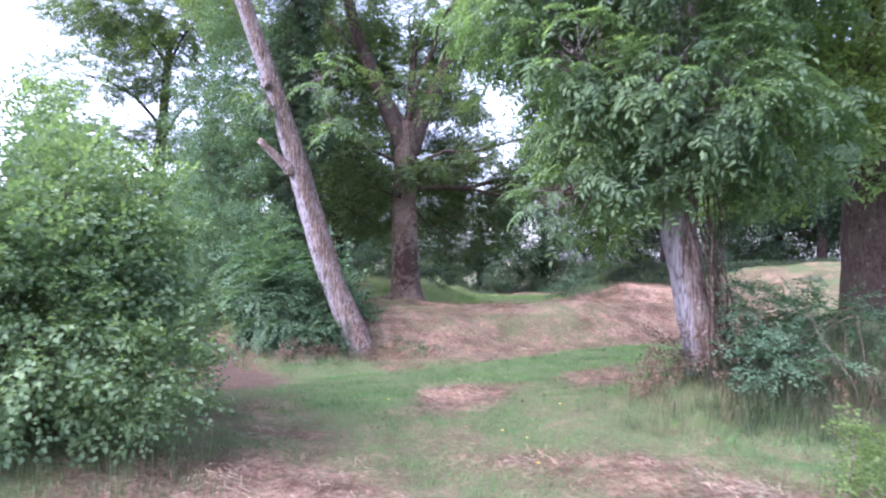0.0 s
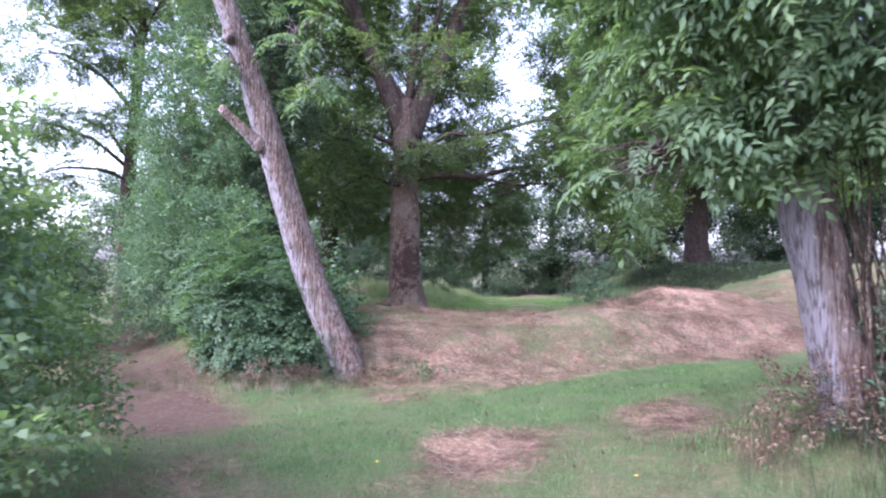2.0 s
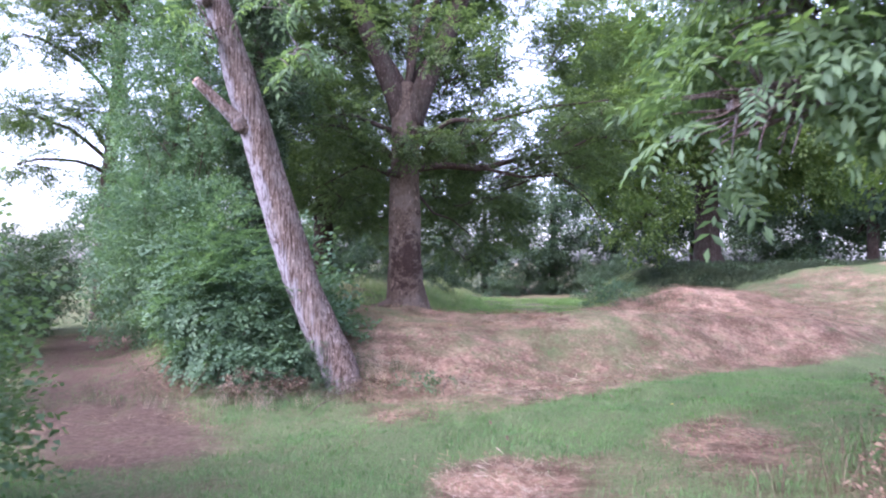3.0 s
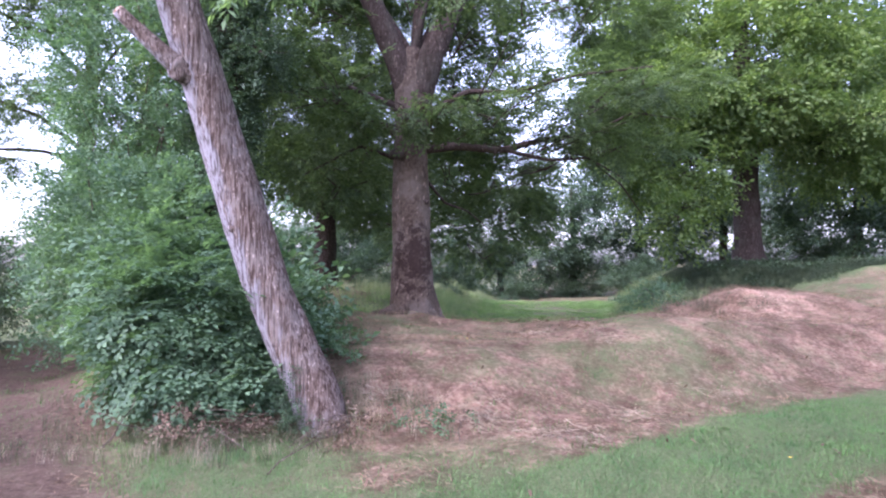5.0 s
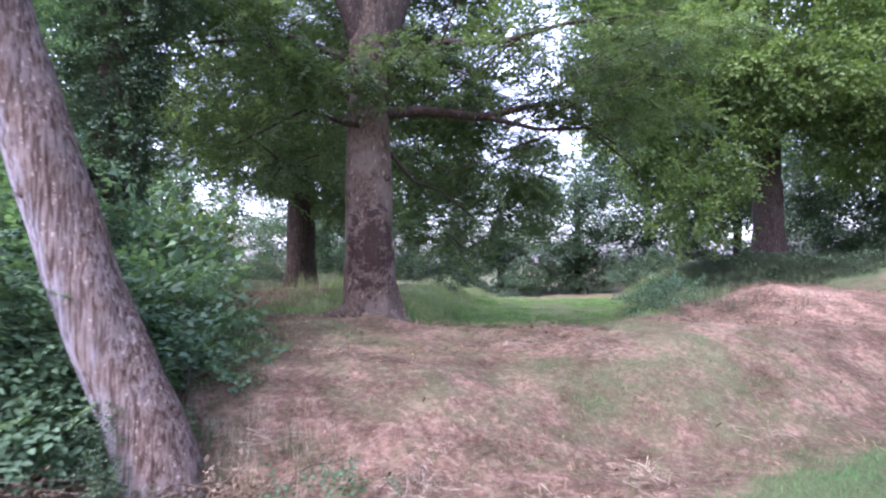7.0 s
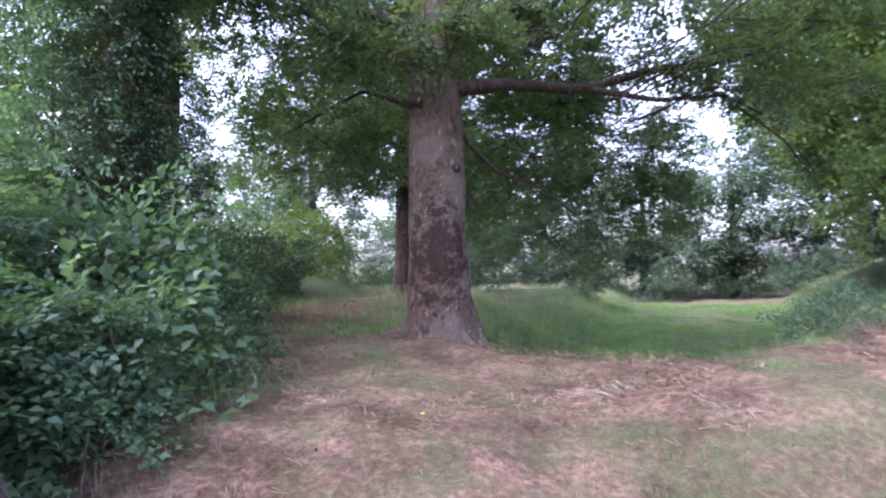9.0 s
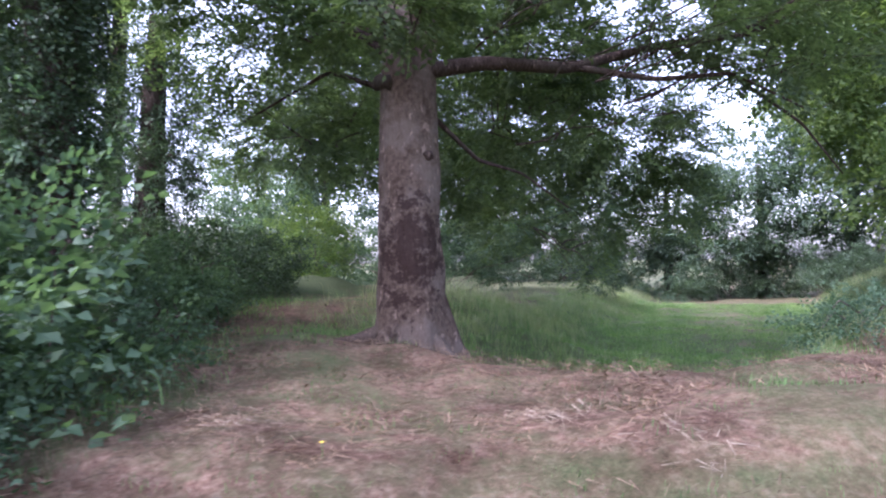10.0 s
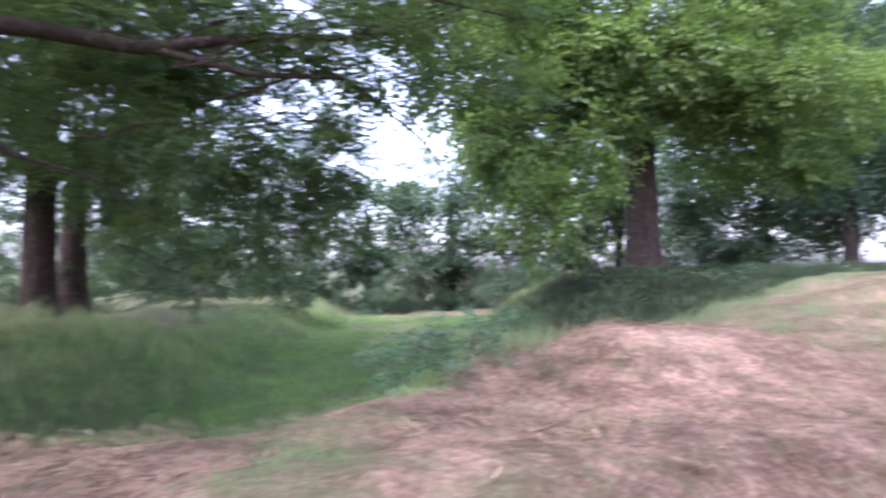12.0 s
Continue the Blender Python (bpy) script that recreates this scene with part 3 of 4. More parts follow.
# limb_bark is darker than the trunk: dark bark plus canopy shade in its colour
beech = tree("beech_tree", "large brown-barked beech with spreading root foot", ((-0.95, 16.9, 0.7), (-0.95, 16.9, 1.6), (-0.98, 16.95, 3.2), (-0.95, 17, 4.5), (-0.93, 17, 5.2)), (0.35, 0.33, 0.285, 0.28, 0.12),
     ((-4.0, 17.8, 8.6, 3.0, 3.0, 2.0, 0.3), (-1, 21, 9.4, 4, 3.5, 2.0, 0.22), (2.0, 20.5, 8.6, 3.0, 2.6, 1.2, 0.22), (0.5, 16.6, 8.6, 2.4, 2.0, 1.0, 0.25), (-2.7, 17.2, 4.4, 1.4, 1.2, 1.5, 0.45), (-2.5, 17.2, 2.9, 1.0, 0.9, 0.7, 1.0), (-2.5, 17.8, 6.2, 1.5, 1.3, 1.1, 0.5), (-2.6, 20.5, 4.4, 1.5, 1.4, 1.4, 0.6), (0.0, 19.6, 4.4, 1.1, 1.1, 0.9, 1.8), (-0.2, 18.6, 5.0, 0.9, 0.7, 0.5, 1.5), (0.4, 20.3, 3.9, 0.7, 0.6, 0.6, 1.4), (-2.6, 18.5, 7.2, 1.5, 1.2, 1.0, 0.9), (-1.7, 18.9, 5.6, 0.9, 0.8, 0.9), (-1.0, 18.7, 6.9, 1.3, 0.9, 1.0, 1.2), (-2.4, 18.6, 8.4, 1.4, 1.0, 0.8), (0.1, 18.4, 8.3, 0.9, 0.9, 0.9, 1.1), (0.2, 14.2, 5.1, 1.0, 0.6, 0.5, 0.8), (0.9, 13.5, 4.7, 0.7, 0.5, 0.4, 0.8), (-0.8, 14.5, 5.5, 0.9, 0.6, 0.5, 0.8),
      (2.9, 19.2, 4.8, 1.7, 1.0, 0.5, 1.8), (-4.7, 18.7, 5.6, 2.0, 1.8, 1.3, 0.4), (3.8, 20.5, 4.1, 1.4, 1.0, 0.35), (0.8, 18.2, 2.9, 0.7, 0.6, 0.4), (-0.3, 18.8, 3.2, 0.8, 0.6, 0.8), (1.6, 17.4, 4.9, 1.3, 0.8, 0.35), (0.6, 20.0, 1.5, 0.35, 0.35, 0.4), (-1.0, 15.9, 3.95, 1.0, 0.5, 0.25, 1.3), (-3.2, 16.4, 5.0, 1.2, 0.8, 0.5), (2.2, 18.0, 3.9, 1.3, 0.7, 0.3), (-2.2, 17.8, 3.2, 0.8, 0.7, 0.6), (-2.3, 15.5, 4.3, 1.2, 0.7, 0.35, 0.5), (-0.4, 15.5, 3.85, 1.1, 0.5, 0.22, 1.6), (1.2, 16.3, 4.2, 1.0, 0.7, 0.3), (3.2, 17.6, 4.7, 1.4, 1.0, 0.45), (-4.0, 16.2, 5.0, 1.0, 0.8, 0.6), (-0.9, 16.1, 3.75, 1.1, 0.35, 0.3, 2.2), (-2.0, 16.2, 3.8, 0.8, 0.5, 0.35), (0.4, 16.6, 3.9, 0.7, 0.4, 0.25), (0.5, 17.6, 3.75, 0.7, 0.5, 0.25), (1.6, 18.0, 4.1, 0.9, 0.6, 0.3), (2.8, 18.6, 3.6, 0.8, 0.5, 0.3), (3.6, 21.5, 7.4, 1.6, 1.4, 0.9), (0.0, 17.6, 7.3, 1.2, 1.0, 0.9), (0.3, 18.4, 5.8, 0.9, 0.9, 0.7, 1.5), (0.5, 19.8, 6.2, 0.9, 0.8, 0.8), (3.7, 21, 5.7, 1.2, 1.0, 0.9), (2.9, 22.3, 5.0, 0.9, 0.8, 0.8, 0.8), (2.3, 22.0, 3.9, 0.6, 0.6, 0.4)), LEAF_BEECH, BARK_BEECH, "flat", 0.44, 90,
     limbs=((((-1.0, 17, 4.4), (-1.2, 17, 5.0), (-1.62, 17, 6.0), (-2.2, 17.1, 7.4), (-2.6, 17.2, 9)), 0.24, 0.12), (((-0.85, 17, 4.4), (-0.65, 17, 5.0), (-0.2, 17, 6.0), (0.35, 17.1, 7.4), (0.7, 17.2, 9)), 0.25, 0.12), (((-0.92, 17.1, 4.6), (-0.85, 17.2, 5.6), (-0.7, 17.4, 7.5)), 0.12, 0.06),
            (((-0.8, 16.95, 3.45), (-0.2, 17.2, 3.55), (0.6, 17.7, 3.55), (1.5, 18.2, 3.85), (2.5, 18.6, 4.0), (3.6, 19, 4.5)), 0.088, 0.02), (((-0.8, 16.95, 4.0), (0.0, 16.8, 4.4), (0.8, 16.9, 4.4), (1.8, 17.0, 4.7), (3.2, 17.2, 4.9)), 0.055, 0.015),
            (((0.7, 17.75, 3.56), (1.5, 17.9, 3.4), (2.3, 18.3, 3.5), (3.1, 18.6, 3.1)), 0.04, 0.01), (((1.6, 18.25, 3.86), (2.4, 18.9, 3.6), (3.2, 19.4, 3.1), (3.7, 19.7, 2.5)), 0.035, 0.008), (((2.4, 18.55, 4.0), (3.2, 18.5, 4.4), (4.2, 18.7, 4.3)), 0.03, 0.008),
            (((-0.75, 17.1, 3.0), (-0.4, 17.6, 2.6), (0.0, 18.1, 2.5), (0.5, 18.4, 2.1)), 0.03, 0.008), (((-1.2, 17.0, 4.2), (-2.0, 16.8, 4.5), (-3.2, 16.7, 4.4)), 0.06, 0.015), (((-1.2, 17.0, 3.3), (-1.8, 16.8, 3.5), (-2.7, 16.6, 3.0)), 0.035, 0.01)), flare=6, sides=40, gap=0.4, gap_size=0.8, twigs=5, limb_bark=BARK_DARK, auto=5)
foot = np.array(beech.location)
for a, ln in ((215, 0.75), (190, 0.5), (250, 0.45), (330, 0.5), (20, 0.5)):
    d = np.array((math.cos(radians(a)), math.sin(radians(a))))
    pts = [(-0.95 + d[0] * q, 16.9 + d[1] * q, 0) for q in (0.22, 0.35, 0.3 + ln * 0.4, 0.3 + ln)]
    pts = [(x, y, ground_at(x, y) + h) for (x, y, _), h in zip(pts, (0.24, 0.1, 0.02, -0.06))]
    v, f = tube(pts, (0.11, 0.085, 0.06, 0.03), 10, 0.25)
    part("root", make_mesh("root", v - foot, f, BARK_BEECH, True), beech)


def knot(parent, at, r, mat, label=""):
    """A lumpy burr on a trunk."""
    bm = bmesh.new()
    bmesh.ops.create_icosphere(bm, subdivisions=3, radius=r)
    for q in bm.verts:
        q.co *= 1 + 0.45 * noise.noise(q.co * (1.6 / r) + Vector(at))
        q.co += Vector(at) - parent.location
    me = bpy.data.meshes.new("knot")
    bm.to_mesh(me)
    bm.free()
    me.materials.append(mat)
    me.polygons.foreach_set("use_smooth", np.ones(len(me.polygons), bool))
    part("knot", me, parent, label)


for kx, ky, kz, kr in KNOTS:
    knot(lean, (kx, ky, kz), kr, BARK_PALE)
for kx, ky, kz, kr in ((-1.12, 16.68, 3.3, 0.08), (-1.22, 16.85, 3.35, 0.1), (-0.72, 16.78, 2.55, 0.06), (-1.02, 16.66, 3.9, 0.09), (-0.76, 16.75, 4.15, 0.13)):
    knot(beech, (kx, ky, kz), kr, BARK_DARK, "dark burr on the trunk")

tree("slim_beech_tree", "slim dark tree standing behind the big beech", ((-4.3, 26.6, 0.4), (-4.3, 26.6, 3), (-4.2, 26.7, 7)), (0.36, 0.31, 0.26),
     ((-4.3, 27, 8.8, 4, 3.5, 2.6, 0.25), (-6.5, 26, 5.6, 2, 2, 1.6, 0.6), (-4.4, 24.6, 5.8, 1.9, 1.5, 1.3, 0.8), (-3.9, 25, 7.6, 1.8, 1.4, 1.2, 0.9), (-5.2, 25.4, 4.0, 1.2, 1.2, 0.9), (-3.0, 27.6, 3.6, 1.5, 1.5, 1.2), (-8.6, 25.5, 4.8, 1.7, 1.2, 1.3, 0.4),
      (-2.2, 24.5, 4.4, 1.3, 1.2, 1.2), (-0.4, 24.0, 4.0, 1.2, 1.1, 1.2), (1.2, 24.0, 3.8, 1.1, 1.0, 1.0), (0.1, 24.0, 5.6, 1.0, 1.0, 0.8), (-1.6, 24.3, 6.2, 1.2, 1.0, 0.9), (0.4, 24.3, 2.4, 1.3, 0.9, 0.9), (1.9, 24.3, 2.6, 0.9, 0.8, 0.7, 0.8), (-1.4, 24.8, 2.3, 1.0, 0.8, 0.8), (-0.3, 24.6, 7.4, 1.2, 1.1, 0.9, 0.8), (1.8, 24.0, 4.5, 0.8, 0.8, 0.7), (0.9, 23.7, 5.3, 0.9, 0.9, 0.6), (2.1, 24.0, 3.5, 0.7, 0.8, 0.8, 1.2)), LEAF_BEECH, BARK_DARK, "flat", 0.46, 70, gap=0.1, gap_size=0.9, twigs=5, first_limb=0.5, auto=6)
tree("ivy_stump_tree", "short dark trunk shaggy with ivy", ((-4.75, 29.3, 0.3), (-4.75, 29.3, 1.6), (-4.7, 29.3, 5)), (0.4, 0.34, 0.2), ((-4.7, 29.3, 5.5, 2.4, 2.2, 2.0), (-4.7, 29.2, 2.2, 0.6, 0.6, 0.8), (-4.7, 29.2, 3.7, 0.6, 0.6, 0.9)), LEAF_IVY, BARK_DARK, "round", 0.5, 18, twigs=6)

tree("ivy_tree", "tall trunk thickly clothed in dark ivy", ((-3.35, 14.75, 0.5), (-3.35, 14.75, 2.5), (-3.3, 14.8, 5), (-3.2, 14.9, 9.5)), (0.25, 0.22, 0.2, 0.12),
     ((-3.35, 14.7, 2.6, 0.42, 0.42, 0.8), (-3.35, 14.75, 3.6, 0.46, 0.46, 0.8), (-3.3, 14.8, 4.8, 0.45, 0.45, 0.9), (-3.3, 14.8, 6.2, 0.55, 0.55, 1.0), (-3.2, 14.9, 8.2, 0.8, 0.8, 1.5, 0.4), (-2.75, 14.5, 4.3, 0.4, 0.4, 0.5, 0.6), (-3.4, 14.7, 1.3, 0.36, 0.36, 0.5, 0.5)), LEAF_IVY, BARK_DARK, "round", 0.26, 900, twigs=4)
tree("ivy_tree", "broken trunk smothered by a mass of ivy", ((-7.1, 20.4, 0.2), (-7.1, 20.4, 3), (-7.0, 20.5, 6)), (0.3, 0.26, 0.15),
     ((-7.1, 20.3, 1.5, 1.0, 0.9, 1.0), (-7.1, 20.4, 3.0, 0.95, 0.9, 1.0), (-7.0, 20.4, 4.5, 0.8, 0.8, 0.9), (-6.4, 20.1, 3.4, 0.6, 0.6, 0.6, 0.7), (-7.8, 20.2, 3.6, 0.7, 0.7, 0.7, 0.7)), LEAF_IVY, BARK_DARK, "round", 0.32, 150, twigs=4)
tree("overhanging_tree", "airy tree with layered leaves against the sky", ((-9.6, 22, 0.2), (-9.4, 22, 4), (-9.0, 22, 9)), (0.25, 0.2, 0.1),
     ((-8.6, 20.5, 7.6, 2.0, 1.8, 0.9), (-8.2, 20.5, 5.4, 1.6, 1.5, 0.7), (-10.6, 20, 7.2, 2.2, 1.8, 0.8), (-9.5, 22, 10, 3.5, 3, 1.6), (-11.5, 21, 5.5, 1.6, 1.5, 0.6), (-7.4, 20, 9.0, 1.8, 1.6, 0.9), (-9.7, 20.5, 5.4, 1.6, 1.4, 0.8), (-10.8, 20.2, 4.0, 1.3, 1.0, 0.6), (-7.6, 20.5, 6.6, 1.4, 1.2, 0.6), (-10, 20, 9.2, 2.4, 1.6, 0.8)), LEAF_BEECH, BARK_DARK, "flat", 0.45, 60, gap=0.45, gap_size=0.7, twigs=10)

ash = tree("ash_tree", "old ash with pale grey ivy-stemmed trunk and drooping foliage", ((2.8, 7.1, 0.45), (2.67, 7.1, 1.1), (2.52, 7.15, 1.9), (2.5, 7.2, 3.2), (2.7, 7.3, 5.0)), (0.17, 0.17, 0.18, 0.175, 0.14),
     ((1.45, 6.9, 3.0, 0.75, 0.8, 0.8), (2.4, 6.4, 3.3, 1.1, 0.9, 0.9), (2.4, 7.2, 4.8, 2.2, 2.0, 1.1), (3.5, 7.1, 3.0, 0.9, 0.9, 0.8), (2.3, 6.7, 2.45, 0.9, 0.6, 0.3), (0.9, 7.0, 4.2, 0.8, 0.9, 0.6), (1.1, 6.6, 2.3, 0.4, 0.5, 0.4), (1.9, 6.1, 3.3, 0.9, 0.4, 0.6, 0.8), (2.7, 6.0, 3.1, 0.7, 0.35, 0.5, 0.8), (1.2, 6.2, 3.6, 0.6, 0.5, 0.5)), LEAF_ASH, BARK_PALE, "pinnate", 0.3, 120, flare=4, sides=26, droop=0.35, rough=0.3, gap=0.33, gap_size=0.5)
foot = np.array(ash.location)
for k in range(22):
    a = radians(270 + 5.5 * k + rng.normal(0, 4))
    out = rng.uniform(0.19, 0.27)
    bx, by = 2.84 + out * math.cos(a), 7.1 + out * math.sin(a)
    lean_by, sway = rng.uniform(0.08, 0.2), rng.uniform(0.02, 0.06)
    tops = np.linspace(0.15, rng.uniform(1.5, 2.7), 10)
    pts = [(bx - lean_by * (q - 0.4) + sway * math.sin(4 * q + k) + rng.normal(0, 0.02), by + rng.normal(0, 0.025), q) for q in tops]
    v, f = tube(pts, np.linspace(rng.uniform(0.011, 0.022), 0.005, 10), 6, 0.2)
    part("ivy_stem", make_mesh("ivy_stem", v - foot, f, BARK_DARK if k % 3 else TWIG, True), ash, "brown climbing ivy stem")
v, f = foliage(((2.9, 6.98, 1.75, 0.22, 0.25, 0.6), (3.05, 6.95, 1.1, 0.3, 0.3, 0.5), (2.62, 6.9, 0.75, 0.16, 0.08, 0.3, 0.6), (2.95, 6.85, 0.6, 0.2, 0.15, 0.35)), "round", 0.17, 330, 0.3)
part("ivy", make_mesh("ivy", v - foot, f, LEAF_IVY), ash, "dark ivy leaves on the trunk")

tree("maple_tree", "stout dark-trunked maple with low broad leaves", ((6.35, 9.9, 0.9), (6.35, 9.9, 2), (6.4, 9.95, 4), (6.5, 10, 7)), (0.43, 0.39, 0.36, 0.2),
     ((4.4, 8.3, 3.9, 1.3, 1.0, 1.1), (5.6, 8.9, 5.6, 2.5, 2, 1.5), (6.6, 9.0, 3.5, 1.5, 1.0, 0.9), (5.2, 9.6, 7, 3, 2.4, 1.5, 0.3), (4.3, 9.6, 2.6, 0.7, 0.7, 0.4)), LEAF_LIME, BARK_DARK, "round", 0.5, 50, sides=24, gap=0.25, gap_size=0.7)

tree("bank_tree", "broad light green tree on the far bank", ((9.9, 29, 1.1), (9.9, 29, 3.2), (9.8, 29, 6), (9.8, 29, 10)), (0.48, 0.43, 0.41, 0.22),
     ((9.6, 28, 8.2, 4.8, 4, 2.4, 0.9), (6.0, 27, 7.4, 2.5, 2.6, 2.6), (6.6, 26.6, 4.6, 2.3, 2, 1.5), (12.9, 28, 5.6, 2.4, 2.5, 2.2), (9, 28, 12, 6, 5, 3.0, 0.3), (9.0, 26.3, 6.4, 2.5, 1.6, 1.2), (11.6, 26.5, 5.4, 1.2, 1.2, 1.3), (8.5, 25.3, 6.4, 2.4, 1.4, 0.9), (12.4, 25.2, 5.8, 2.2, 1.4, 0.9), (6.3, 25.8, 3.9, 1.2, 1.0, 0.7), (6.3, 25.4, 2.8, 1.5, 1.1, 1.1, 0.9), (4.9, 26.8, 4.9, 1.1, 1.2, 1.2), (9.6, 26.8, 5.9, 1.5, 1.0, 0.9, 1.2)), LEAF_LIME, BARK_DARK, "round", 0.85, 15, gap=0.36, sides=20)

# ---- bushes ----
bush("hawthorn", "tall hawthorn bush with small lobed leaves", ((-3.2, 5.0, 1.2, 1.15, 1.05, 1.15), (-3.3, 5.5, 2.0, 1.1, 1.0, 0.8), (-4.6, 6.0, 2.65, 1.3, 1.2, 1.05), (-4.6, 4.6, 1.4, 1.3, 1.2, 1.3), (-2.25, 5.0, 0.85, 0.55, 0.55, 0.55), (-2.4, 5.6, 1.7, 0.6, 0.7, 0.6), (-3.0, 6.9, 0.8, 0.6, 0.7, 0.8), (-3.6, 7.3, 1.5, 0.8, 0.8, 0.8)), LEAF_HAWTHORN, "round", 0.33, 180, 26, gap=0.25, stem=0.03)
bush("bramble", "dense bramble thicket beside the leaning trunk", ((-2.85, 12.25, 0.9, 1.0, 0.85, 0.95), (-3.35, 12.9, 1.2, 0.8, 0.9, 1.05), (-2.3, 12.3, 0.7, 0.6, 0.6, 0.7), (-2.5, 11.75, 0.45, 0.6, 0.4, 0.45), (-2.05, 11.85, 0.5, 0.3, 0.3, 0.4)), LEAF_BRAMBLE, "flat", 0.4, 250, 20, droop=0.3)
G = ground_at
bush("dead_brush", "brown withered leaves beside the ash foot", ((2.38, 7.1, G(2.38, 7.1) + 0.25, 0.24, 0.25, 0.36), (2.5, 6.9, G(2.5, 6.9) + 0.3, 0.2, 0.16, 0.35), (2.78, 6.8, G(2.78, 6.8) + 0.22, 0.25, 0.15, 0.26), (2.2, 7.1, G(2.2, 7.1) + 0.12, 0.22, 0.2, 0.2), (3.8, 6.6, G(3.8, 6.6) + 0.3, 0.16, 0.12, 0.3), (4.45, 6.6, G(4.45, 6.6) + 0.3, 0.2, 0.12, 0.3)), LEAF_DEAD, "round", 0.17, 900, 18, gap=0.3, stem=0.006)

HEDGES = (
    # hedge leaves take the dark ivy green to paint in deep shade
    ("hedge", "low hedge coloured dark for deep shade along the trodden path", ((-6.3, 9.6, 1.0, 0.9, 1.8, 1.2), (-7.6, 13.6, 1.0, 0.9, 2.4, 1.05), (-9.2, 17.0, 1.2, 1.4, 2.2, 1.2)), LEAF_IVY, 0.32, 100),
    ("thicket", "dense leafy thicket behind the brambles", ((-5.3, 15.4, 1.2, 1.0, 1.4, 1.4), (-4.6, 14.0, 2.0, 0.9, 1.0, 1.2), (-3.6, 13.4, 2.0, 0.7, 0.7, 0.9), (-5.4, 16.3, 2.8, 1.0, 1.0, 1.0), (-6.5, 17.3, 2.4, 0.9, 0.9, 1.3)), LEAF_BRAMBLE, 0.34, 110),
    ("tall_thicket", "tall light green thicket beside the ivy trunk", ((-4.6, 14.4, 3.7, 1.0, 1.0, 1.2), (-5.4, 15.6, 4.6, 1.0, 1.2, 1.7), (-4.2, 15.0, 5.6, 1.0, 1.0, 1.4), (-3.6, 14.4, 3.0, 0.7, 0.7, 0.9), (-4.6, 15.4, 7.4, 1.1, 1.1, 1.3)), LEAF_BRAMBLE, 0.34, 80),
    ("undergrowth", "low tangled undergrowth below the ivy tree", ((-3.5, 14.4, 1.0, 0.6, 1.2, 0.7), (-4.4, 17.0, 1.1, 0.8, 1.3, 0.9), (-2.85, 13.6, 0.95, 0.6, 0.8, 0.6), (-3.2, 15.2, 0.9, 0.5, 0.9, 0.5)), LEAF_BRAMBLE, 0.3, 170),
    ("undergrowth", "shady shrubs at the foot of the ivy tree", ((-5.6, 19.5, 1.3, 1.1, 1.6, 1.1), (-6.6, 22.5, 1.4, 1.2, 1.6, 1.0)), LEAF_IVY, 0.38, 80),
    ("shrub", "rounded green shrub on the skyline", ((-7.4, 27.0, 1.9, 1.3, 1.3, 1.3),), LEAF_LIME, 0.4, 60),
)
for nm, lab, lobes, mat, size, dens in HEDGES:
    bush(nm, lab, lobes, mat, "round", size, dens, 10, "hedge" if nm == "hedge" else "shrub", gap=0.38 if nm == "tall_thicket" else 0.3 if nm == "undergrowth" else 0.0)
bush("bramble", "bramble and saplings on the bank below the ash", ((3.3, 6.95, 1.15, 0.4, 0.35, 0.34), (3.75, 7.0, 1.05, 0.42, 0.38, 0.38), (4.2, 7.2, 1.1, 0.45, 0.4, 0.36), (3.02, 6.75, 0.75, 0.22, 0.2, 0.4), (3.4, 6.65, 0.75, 0.32, 0.22, 0.3), (3.85, 6.7, 0.75, 0.3, 0.22, 0.3), (3.3, 6.5, 0.5, 0.35, 0.16, 0.2), (4.6, 7.2, 1.0, 0.35, 0.3, 0.3)), LEAF_BRAMBLE, "flat", 0.32, 330, 20, gap=0.2, stem=0.007)
bush("dead_brush", "brown withered leaves heaped round the leaning trunk", ((-1.05, 11.4, G(-1.05, 11.4) + 0.08, 0.28, 0.2, 0.14), (-1.3, 11.15, G(-1.3, 11.15) + 0.05, 0.3, 0.14, 0.1), (-2.3, 11.2, G(-2.3, 11.2) + 0.15, 0.5, 0.2, 0.22)), LEAF_DEAD, "round", 0.16, 800, 14, gap=0.3, stem=0.006)
bush("weeds", "low green weeds beside the leaning trunk", ((-0.55, 11.5, G(-0.55, 11.5) + 0.1, 0.28, 0.18, 0.14), (-0.2, 11.7, G(-0.2, 11.7) + 0.06, 0.2, 0.15, 0.1)), LEAF_BRAMBLE, "round", 0.2, 700, 5, "weeds", stem=0.004)
bush("weeds", "leafy weeds behind the leaning trunk", ((-1.95, 12.9, 0.95, 0.35, 0.5, 0.55), (-1.6, 12.55, 0.7, 0.22, 0.3, 0.35)), LEAF_BRAMBLE, "round", 0.26, 260, 8, "weeds")
bush("sycamore_sapling", "young sycamore with large dull green leaves", ((-2.35, 13.3, 1.1, 0.55, 0.5, 0.6), (-1.95, 12.9, 0.75, 0.4, 0.4, 0.45), (-2.6, 13.9, 1.5, 0.5, 0.5, 0.7)), LEAF_BRAMBLE, "round", 0.6, 85, 10, "sapling", stem=0.01)
bush("undergrowth", "leafy weeds spreading on to the trodden bank", ((-2.3, 14.2, 0.85, 0.45, 0.7, 0.4), (-3.0, 15.6, 0.95, 0.5, 0.8, 0.45), (-4.0, 17.2, 1.0, 0.6, 0.9, 0.5), (-5.0, 19.0, 1.1, 0.6, 1.0, 0.5)), LEAF_BRAMBLE, "round", 0.36, 150, 10, "weeds", gap=0.3)
